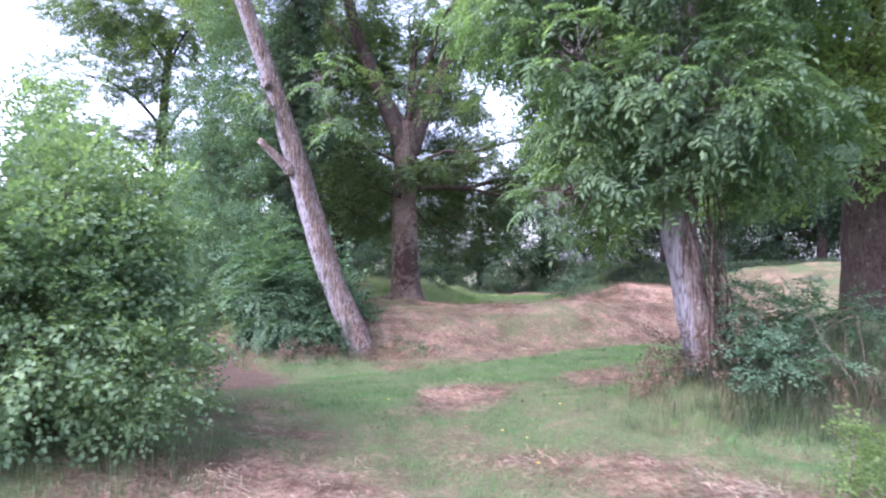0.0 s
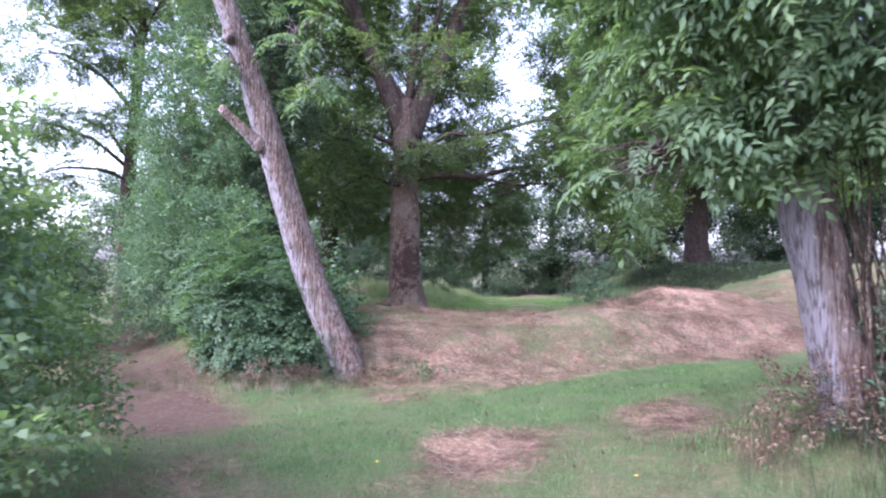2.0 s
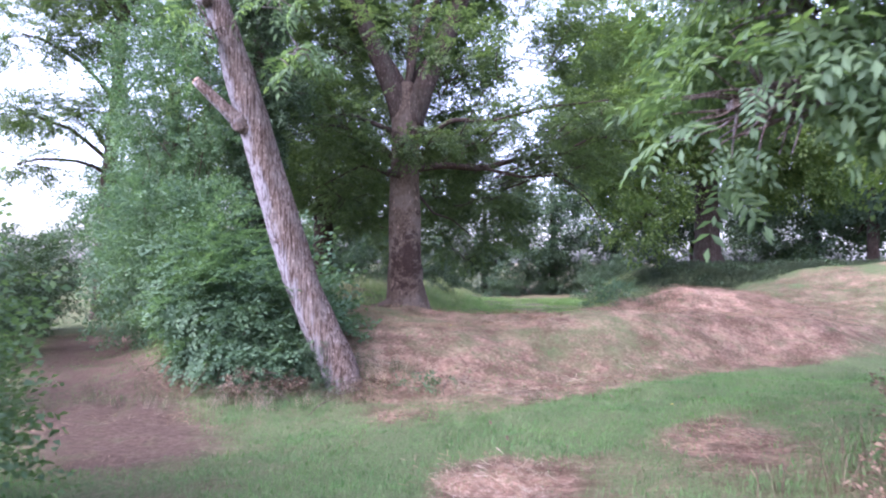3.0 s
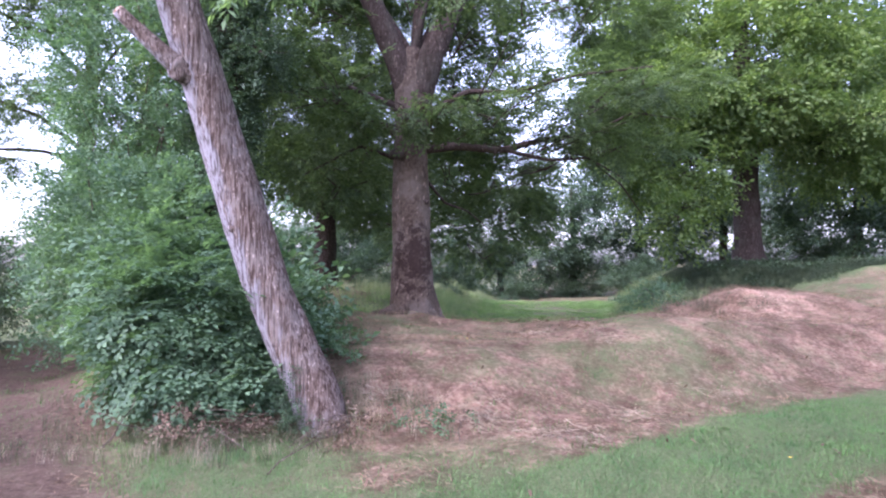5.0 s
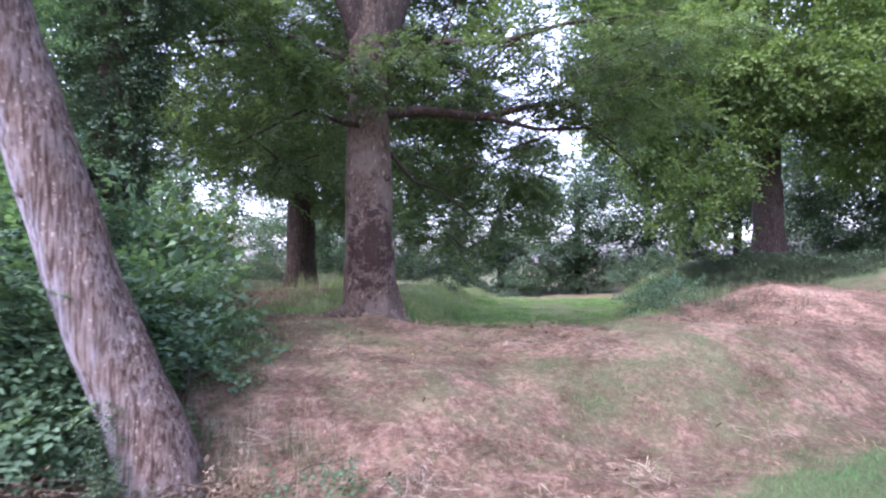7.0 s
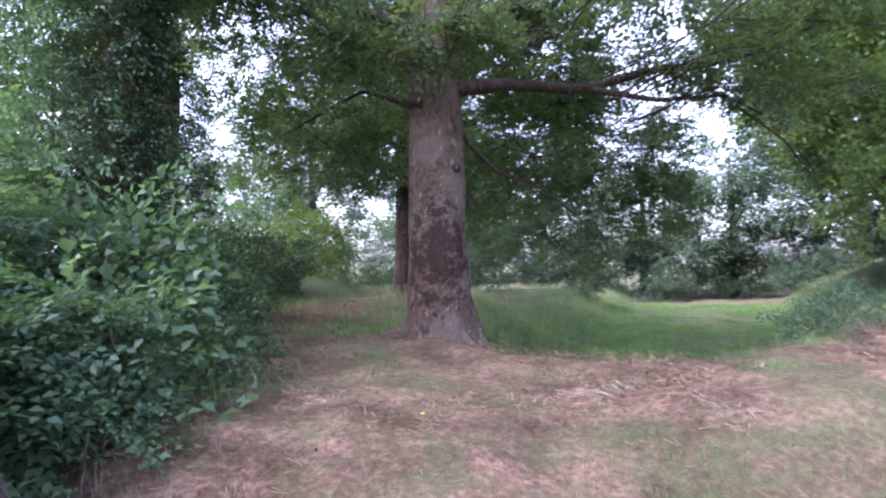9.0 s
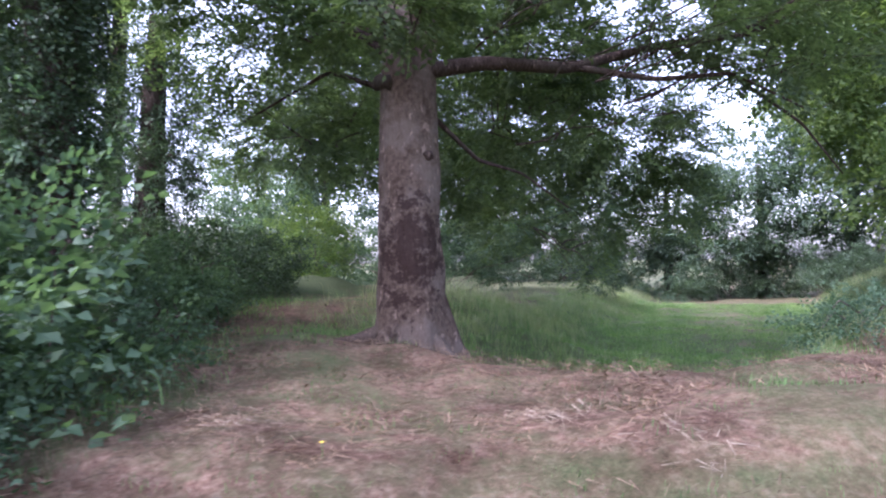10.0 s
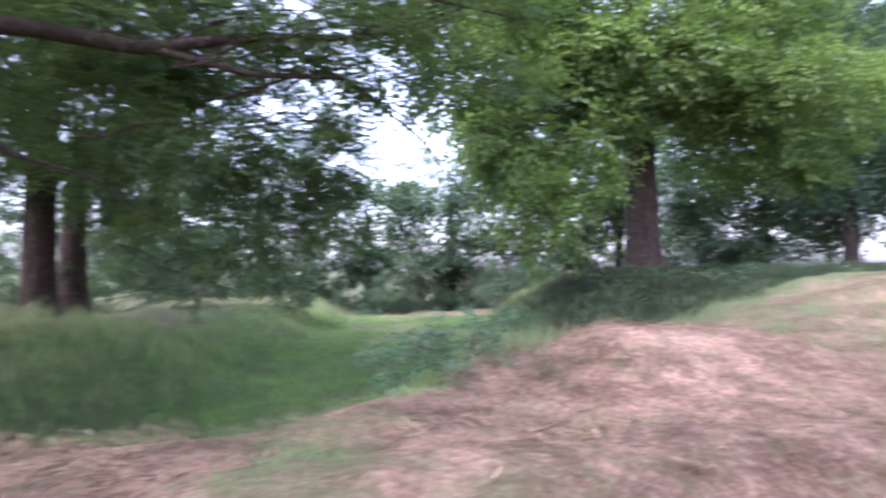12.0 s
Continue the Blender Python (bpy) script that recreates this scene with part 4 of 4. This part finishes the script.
bush("elder_sapling", "bright green young elder by the track", ((2.85, 4.4, 0.25, 0.26, 0.26, 0.25), (2.85, 4.45, 0.45, 0.2, 0.2, 0.18)), LEAF_LIME, "round", 0.19, 1100, 5, stem=0.005)
bush("nettles", "dark weeds on the ditch edge beside the mound", ((2.95, 17.2, G(2.95, 17.2) + 0.22, 0.45, 0.45, 0.32), (3.4, 17.7, G(3.4, 17.7) + 0.22, 0.4, 0.5, 0.32), (3.75, 18.4, 0.3, 0.4, 0.6, 0.4), (4.0, 19.6, 0.4, 0.4, 0.7, 0.45), (4.5, 20.9, 0.6, 0.5, 0.8, 0.5)), LEAF_BRAMBLE, "round", 0.24, 200, 8, "weeds")
bush("woodland_shrub", "leafy shrub behind the slim beech", ((-7.6, 30, 1.5, 1.6, 1.4, 1.5), (-6.0, 32, 1.8, 1.5, 1.4, 1.6), (-3.0, 33, 1.6, 1.6, 1.3, 1.5)), LEAF_FAR, "round", 0.45, 40, 8, "shrub", group="woodland edge", gap=0.3)
bush("woodland_shrub", "low dark shrub beyond the beech bank", ((-0.5, 35, 1.0, 1.6, 1.2, 1.1), (-9.4, 29, 1.2, 1.2, 1.2, 1.2)), LEAF_IVY, "round", 0.45, 40, 8, "shrub", group="woodland edge", gap=0.3)
bush("ivy_mound", "dark ivy and weeds round the bank tree's foot", ((9.4, 26.8, 1.2, 1.5, 0.9, 0.5), (8.0, 25.2, 0.8, 1.3, 0.8, 0.5), (11.2, 25.8, 1.15, 1.5, 0.8, 0.45)), LEAF_IVY, "round", 0.34, 90, 8, "weeds")

# ---- woods beyond ----
for k, (x, y, h, wide) in enumerate(((-11.5, 36, 9, 2.6), (-7, 43, 8, 3.4), (-2.5, 44, 8, 3.2), (2.5, 46, 7.0, 3.4), (6.8, 46, 8.5, 3.2), (10.5, 45, 11, 3.6), (15, 44, 12, 4.5), (19, 38, 13, 4.5), (25, 38, 12, 5), (17.5, 31, 10, 2.6), (24, 29, 11, 4), (-17, 40, 7, 3.5))):
    g = ground_at(x, y)
    tree("woodland_tree", "leafy woodland tree in the distance", ((x, y, g), (x + 0.1, y, g + h * 0.3), (x, y, g + h * 0.75)), (0.24, 0.2, 0.1),
         ((x, y, g + h * 0.72, wide, wide, h * 0.26), (x - wide * 0.4, y - 1, g + h * 0.36, wide * 0.8, wide * 0.7, h * 0.2), (x + wide * 0.45, y - 1, g + h * 0.33, wide * 0.75, wide * 0.7, h * 0.2), (x, y + 1, g + h * 0.14, wide * 0.9, wide * 0.8, h * 0.12, 1.0 if k % 3 == 1 else 0.15)),
         LEAF_FAR, BARK_DARK, "round", 1.0, 8, twigs=8, gap=0.4, sides=8, flare=0, group="woodland edge", first_limb=0.3)
for k in range(15):
    x, y = -12 + 2.4 * k, 43.5 + 1.2 * math.sin(1.9 * k) - 0.25 * max(0, k - 9)
    g = ground_at(x, y)
    up = 1.05 + 0.55 * math.sin(2.7 * k)
    bush("woodland_shrub", "dark shrub at the foot of the wood", ((x, y, g + 0.5, 1.8, 0.8, 0.6, 1.6), (x + 1.1, y + 0.5, g + 1.3 * up, 1.3, 1.0, 1.1 * up), (x, y + 2, g + 0.5, 1.8, 0.8, 0.6, 1.4)), LEAF_IVY if k % 3 else LEAF_FAR, "round", 0.5, 42, 6, "shrub", group="woodland edge", gap=0.43)

for k in range(5):
    y = 38 + 2.4 * k
    x = bank_x(y) + 1.9 + 0.5 * math.sin(2.3 * k)
    g = ground_at(x, y)
    bush("bank_shrub", "dark low shrub on the far ditch side", ((x, y, g + 0.5, 0.9, 0.9, 0.65), (x - 0.9, y + 0.8, g + 0.2, 0.8, 0.9, 0.45), (x + 0.8, y + 0.5, g + 0.9, 0.8, 0.8, 0.7)), LEAF_IVY, "round", 0.4, 70, 6, "shrub", group="ditch shrubs", gap=0.3)

# ---- grass and litter ----
def tuft(blades, tall, spread, lean, width, seed, flat=False):
    """A tuft of bent, pointed blades."""
    r = np.random.default_rng(seed)
    vs, fs = [], []
    for k in range(blades):
        a = r.uniform(0, 2 * np.pi)
        b = np.array((*(r.normal(0, spread, 2)), 0.0))
        d = np.array((math.cos(a), math.sin(a), 0))
        s = np.array((-d[1], d[0], 0)) * width * r.uniform(0.6, 1.2)
        h = tall * r.uniform(0.5, 1.1)
        if flat:
            b[2] = r.uniform(0.004, 0.03)
            e = b + d * h + np.array((0, 0, r.uniform(-0.005, 0.03)))
            vs += [b - s / 2, b + s / 2, e + s / 2, e - s / 2 + np.array((0, 0, 0.003))]
            fs += [(4 * k, 4 * k + 1, 4 * k + 2), (4 * k, 4 * k + 2, 4 * k + 3)]
        else:
            o = lean * h * r.uniform(0.2, 1.0)
            mid = b + d * o * 0.3 + np.array((0, 0, 0.6 * h))
            tip = b + d * o + np.array((0, 0, h * r.uniform(0.75, 1.0)))
            vs += [b - s / 2 - np.array((0, 0, 0.02)), b + s / 2 - np.array((0, 0, 0.02)), mid + s * 0.35, mid - s * 0.35, tip]
            fs += [(5 * k, 5 * k + 1, 5 * k + 2), (5 * k, 5 * k + 2, 5 * k + 3), (5 * k + 3, 5 * k + 2, 5 * k + 4)]
    return np.array(vs), np.array(fs)


def strewn(name, label, category, templates, mat, area, per_m2, chance, scale=(0.7, 1.3)):
    """One sheet of tufts over a stretch of ground (x0, x1, y0, y1), where chance(x, y) allows."""
    x0, x1, y0, y1 = area
    count = int((x1 - x0) * (y1 - y0) * per_m2)
    x, y = rng.uniform(x0, x1, count), rng.uniform(y0, y1, count)
    keep = rng.random(count) < chance(x, y)
    x, y = x[keep], y[keep]
    c = len(x)
    p = np.stack((x, y, height(x, y)), -1)
    v, f = scattered(templates, p, rng.uniform(0, 6.28, c), rng.normal(0, 0.06, c), rng.normal(0, 0.06, c), rng.uniform(*scale, c) * (1 + 0.5 * value_noise(x, y, 0.6, 61)))
    return tagged(new(name, make_mesh(name, v, f, mat)), label, category, kind="stuff")


SHORT = [tuft(18, 0.028, 0.075, 1.9, 0.0036, 300 + k) for k in range(3)]
LUSH = [tuft(16, 0.08, 0.09, 0.9, 0.008, 310 + k) for k in range(3)]
TALL = [tuft(20, 0.5, 0.09, 1.1, 0.0062, 320 + k) for k in range(3)]
HAY = [tuft(20, 0.075, 0.12, 0.0, 0.0034, 330 + k, True) for k in range(5)]
LITTER = [tuft(3, 0.035, 0.12, 0.0, 0.014, 340 + k, True) for k in range(3)]


def patches(*spots):
    """Soft-edged spots (x, y, rx, ry, turn, how much)."""
    def chance(x, y):
        c = 0 * x
        for cx, cy, sx, sy, turn, a in spots:
            c = np.maximum(c, a * hill(x, y, cx, cy, sx, sy, turn))
        return c * np.clip(0.75 + 1.2 * value_noise(x, y, 0.5, 31), 0, 1)
    return chance


def ditch_part(x, y):
    w = x - ditch_x(y)
    return step(16.0, 18.0, y) * step(-4.8, -3.4, w) * (1 - step(1.4, 2.1, x - bank_x(y))) * (1 - 0.8 * hill(w, y, 0.6, 33, 1.0, 6))


strewn("mown_grass", "short green mown grass", "grass", SHORT, GRASS_SHORT, (-5, 8, 1.5, 13), 210, lambda x, y: (0.85 * (1 - step(0.1, 0.75, straw_cover(x, y))) + 0.06) * (1 - along(x, y, DIRT_PATH, 0.75)))
strewn("bank_grass", "thin green grass among the hay", "grass", SHORT, GRASS_SHORT, (-6, 13, 11, 24), 45, lambda x, y: 0.05 + 0.5 * (1 - step(0.35, 0.75, straw_cover(x, y))))
strewn("cut_hay", "dry straw-coloured cut grass", "hay", HAY, STRAW, (-7, 13, 2, 22), 40, lambda x, y: 0.9 * step(0.35, 0.9, straw_cover(x, y) + 0.5 * value_noise(x, y, 0.7, 41)) * (1 - 0.9 * along(x, y, DIRT_PATH, 0.75)))
strewn("loose_straw", "clumps of pale bleached straw on the mown bank", "hay", [tuft(26, 0.11, 0.1, 0.0, 0.003, 350 + k, True) for k in range(4)], STRAW_PALE, (-3, 9, 3, 17), 22, lambda x, y: np.maximum(0.9 * step(0.16, 0.32, value_noise(x, y, 0.75, 43) + 0.3 * value_noise(x, y, 0.3, 44)) * step(0.5, 0.9, straw_cover(x, y)), 0.8 * step(1.0, 1.4, straw_cover(x, y))) * (1 - step(14, 15, y)))
strewn("green_tufts", "green tufts sprouting through the hay", "grass", [tuft(16, 0.045, 0.09, 1.7, 0.0032, 360 + k) for k in range(3)], GRASS_RANK, (-5, 9, 10.5, 20), 60, lambda x, y: 0.8 * step(0.1, 0.26, value_noise(x, y, 0.8, 53)) * (1 - ditch_part(x, y)) * (1 - 0.6 * step(12.6, 13.6, y)))
strewn("leaf_litter", "scattered brown dead leaves", "leaves", LITTER, LEAF_DEAD, (-6, 6, 3, 20), 2.2, lambda x, y: 0.3 + 0.5 * (y > 11))
strewn("ditch_grass", "lush green grass in the ditch", "grass", LUSH, GRASS_LUSH, (-5, 10, 16, 40), 60, ditch_part)
strewn("tall_grass", "tall seeding grass on the ditch sides", "grass", TALL, GRASS_TALL, (-4, 14, 16, 48), 30,
       lambda x, y: step(17, 19, y) * np.maximum(hill(x - ditch_x(y), 0, -3.5, 0, 0.9, 1), step(0.6, 1.2, x - bank_x(y)) * (1 - step(2.3, 2.9, x - bank_x(y)))), (0.4, 0.85))
strewn("tall_grass", "rough grass on the face of the far bank", "grass", TALL, GRASS_RANK, (3, 14, 20, 48), 45, lambda x, y: step(20.5, 21.5, y) * step(0.8, 1.4, x - bank_x(y)) * (1 - step(2.6, 3.4, x - bank_x(y))), (0.3, 0.7))
# real ivy, but its dark colour also stands for the tree's shade
strewn("bank_weeds", "ivy and weeds, their dark green also standing for tree shade, covering the far bank's face", "weeds", [(v * 0.45 + np.array((0, 0, 0.12)), f) for v, f in SPRAYS["round"]], LEAF_IVY, (5, 22, 22, 29), 7, lambda x, y: 0.4 * step(22.4, 23.2, y) * (1 - step(25.6, 26.6, y)) * step(2.6, 3.6, x - bank_x(y)) + hill(x, y, 9.8, 26.0, 2.4, 2.6))
# shade under the bank tree, painted as dark blades
strewn("bank_grass", "rank grass coloured dark for the tree shade on the far bank's face", "grass", TALL, GRASS_SHADE, (4, 24, 22, 36), 140, lambda x, y: step(22.2, 23, y) * (1 - step(33, 36, y)) * step(1.9, 2.7, x - bank_x(y)), (0.3, 0.65))
strewn("tall_grass", "tall grass and weeds fringing the ash bank", "grass", TALL, GRASS_RANK, (1.2, 7, 4, 9.5), 60,
       patches((2.3, 6.55, 0.6, 0.35, 20, 1), (3.3, 6.35, 0.9, 0.35, 10, 1)), (0.3, 0.65))
# shaded side of the ash bank, its shade painted into the grass
strewn("tall_grass", "rank grass coloured dark for the shade on the ash bank's face", "grass", TALL, GRASS_SHADE, (2, 8, 5, 9.5), 170,
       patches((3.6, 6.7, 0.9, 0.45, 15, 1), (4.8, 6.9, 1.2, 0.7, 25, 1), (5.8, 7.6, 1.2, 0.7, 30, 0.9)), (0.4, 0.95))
strewn("tall_grass", "dry and green grass round the leaning trunk", "grass", TALL, GRASS_RANK, (-4.5, 0.5, 10, 13.5), 150,
       patches((-2.2, 11.25, 1.3, 0.35, 0, 1), (-1.0, 11.7, 0.5, 0.4, 0, 0.7), (-1.6, 12.6, 0.3, 0.6, 0, 0.6)), (0.2, 0.5))
strewn("tall_grass", "grass tangled under the hawthorn", "grass", TALL, GRASS_RANK, (-5, -1, 3, 7), 50, patches((-3.0, 4.1, 1.4, 0.4, 0, 0.7), (-1.95, 4.9, 0.35, 0.7, 0, 0.6)), (0.3, 0.65))
strewn("tall_grass", "weedy grass at the edge of the undergrowth", "grass", LUSH, GRASS_LUSH, (-5, -1.5, 12, 22), 60, patches((-2.6, 15.2, 0.4, 1.6, 25, 0.8), (-4.4, 19.0, 0.5, 2.5, 20, 0.8)), (0.8, 1.6))
strewn("dry_grass", "pale dead grass round the brambles and trunk", "grass", TALL, STRAW_PALE, (-4.5, 0.5, 10.3, 13), 100, patches((-2.4, 11.1, 0.9, 0.3, 0, 0.9), (-0.85, 11.75, 0.5, 0.35, 0, 0.8), (-1.2, 12.3, 0.4, 0.3, 0, 0.6)), (0.18, 0.42))
# dark grass under the mound's lip, the lip's shadow in its colour
strewn("tall_grass", "rough grass coloured darker for the shade in the hollow beside the mound", "grass", TALL, GRASS_SHADE, (3, 6.5, 16, 20), 90, patches((4.0, 17.3, 0.45, 0.35, 30, 0.9), (4.6, 17.0, 0.6, 0.16, 20, 0.6), (3.8, 18.6, 0.35, 0.7, 0, 0.8)), (0.2, 0.5))
strewn("leaf_litter", "dark earth and dead leaves at the leaning trunk foot", "leaves", LITTER, LEAF_DEAD, (-3.5, 0.5, 10.5, 13), 160, patches((-1.1, 11.55, 0.5, 0.35, 0, 0.9), (-2.4, 11.5, 0.7, 0.3, 0, 0.8), (-0.3, 11.9, 0.4, 0.25, 0, 0.5)))
# shady hollow under the brambles, painted with dark blades
strewn("tall_grass", "rank grass coloured dark for the shade below the bramble thicket", "grass", TALL, GRASS_SHADE, (-4.5, -1, 10.3, 12.5), 120, patches((-2.7, 11.3, 1.0, 0.4, 0, 0.9), (-1.9, 11.35, 0.4, 0.25, 0, 0.8)), (0.2, 0.5))
strewn("edge_weeds", "low dark green weeds along the undergrowth", "weeds", [(v * 0.28 + np.array((0, 0, 0.06)), f) for v, f in SPRAYS["round"]], LEAF_BRAMBLE, (-8, 0, 11.8, 24), 40, lambda x, y: along(x, y, UNDERGROWTH_EDGE, 0.7) * np.clip(0.8 + 1.2 * value_noise(x, y, 0.5, 33), 0, 1))
strewn("edge_grass", "dark grass along the undergrowth", "grass", TALL, GRASS_RANK, (-8, 0, 11.8, 24), 60, lambda x, y: along(x, y, UNDERGROWTH_EDGE, 0.85) * np.clip(0.7 + 1.2 * value_noise(x, y, 0.5, 34), 0, 1), (0.25, 0.5))
strewn("dead_stalks", "brown dead stalks and leaves by the ash foot", "litter", TALL, LEAF_DEAD, (1.6, 6, 6, 9), 60, patches((2.25, 7.2, 0.35, 0.35, 0, 1), (4.5, 6.6, 1.0, 0.4, 20, 0.8), (3.0, 6.6, 0.6, 0.25, 10, 0.4)), (0.4, 0.8))

# ---- small things ----
for k in range(28):
    x, y = -2.6 + rng.normal(0, 0.35), 11.45 + rng.normal(0, 0.12)
    a, ln = rng.uniform(0, 6.28), rng.uniform(0.4, 0.9)
    z0, z1 = ground_at(x, y) + 0.03, ground_at(x + ln * math.cos(a) * 0.8, y + ln * math.sin(a) * 0.3) + rng.uniform(0.05, 0.5)
    v, f = tube(bent((x, y, z0), (x + ln * math.cos(a) * 0.8, y + ln * math.sin(a) * 0.3, z1), 0.05, 0.3, 6), np.linspace(0.007, 0.003, 6), 5)
    ob = new("dead_branch", make_mesh("dead_branch", v - np.array((x, y, z0)), f, TWIG, True))
    ob.location = (x, y, z0)
    tagged(ob, "dry brown dead branch under the brambles", "branch", "brushwood under the brambles")
for k, (x, y, z) in enumerate(((-2.35, 13.15, 1.05), (-2.5, 13.0, 0.85), (-2.3, 13.5, 1.2), (-2.75, 12.9, 1.3), (-2.2, 13.3, 0.7))):
    pieces = []
    for q in range(7):
        o = rng.normal(0, 0.035, 3)
        for p in range(5):
            a = 2 * np.pi * p / 5
            w = np.array((math.cos(a), math.sin(a), 0.4))
            pieces.append((leaf(np.array((x, y, z)) + o, unit(w), unit(np.cross(w, (0.0, 0.0, 1.0))), 0.016, 0.013), LEAF_FACES))
    v, f = joined(pieces)
    c = v.mean(0)
    if k == 0:
        PETAL, n, l, b = material("white_petals")
        l.new(ramp(n, l, n.new("ShaderNodeNewGeometry").outputs["Random Per Island"], ((0, (0.6, 0.58, 0.55)), (1, (0.8, 0.78, 0.78)))), b.inputs["Base Color"])
    ob = new("bramble_flower", make_mesh("bramble_flower", v - c, f, PETAL))
    ob.location = c
    tagged(ob, "cluster of small white bramble flowers", "flower", "bramble flowers")
YELLOW, n, l, b = material("yellow_petals")
l.new(ramp(n, l, n.new("ShaderNodeNewGeometry").outputs["Random Per Island"], ((0, (0.6, 0.42, 0.03)), (1, (0.75, 0.58, 0.06)))), b.inputs["Base Color"])
for x, y in ((0.75, 6.0), (0.55, 6.25), (1.2, 6.9), (-0.6, 7.4), (0.75, 5.3), (2.2, 10.6), (-0.1, 13.2)):
    z = ground_at(x, y) + 0.07
    pieces = [(leaf(np.array((0.0, 0, 0)), unit(np.array((math.cos(a), math.sin(a), 0.35))), np.array((-math.sin(a), math.cos(a), 0)), 0.018, 0.007), LEAF_FACES) for a in np.linspace(0, 6.28, 13)[:-1]]
    root = thing("dandelion", "small yellow flower in the mown grass", "flower", (x, y, ground_at(x, y)), "yellow flowers")
    v, f = joined(pieces)
    part("bloom", make_mesh("bloom", v + np.array((0, 0, 0.07)), f, YELLOW), root)
    v, f = tube(((0, 0, -0.01), (0.004, 0, 0.035), (0, 0, 0.07)), (0.002, 0.002, 0.002), 5)
    part("stalk", make_mesh("stalk", v, f, GRASS_SHORT), root)
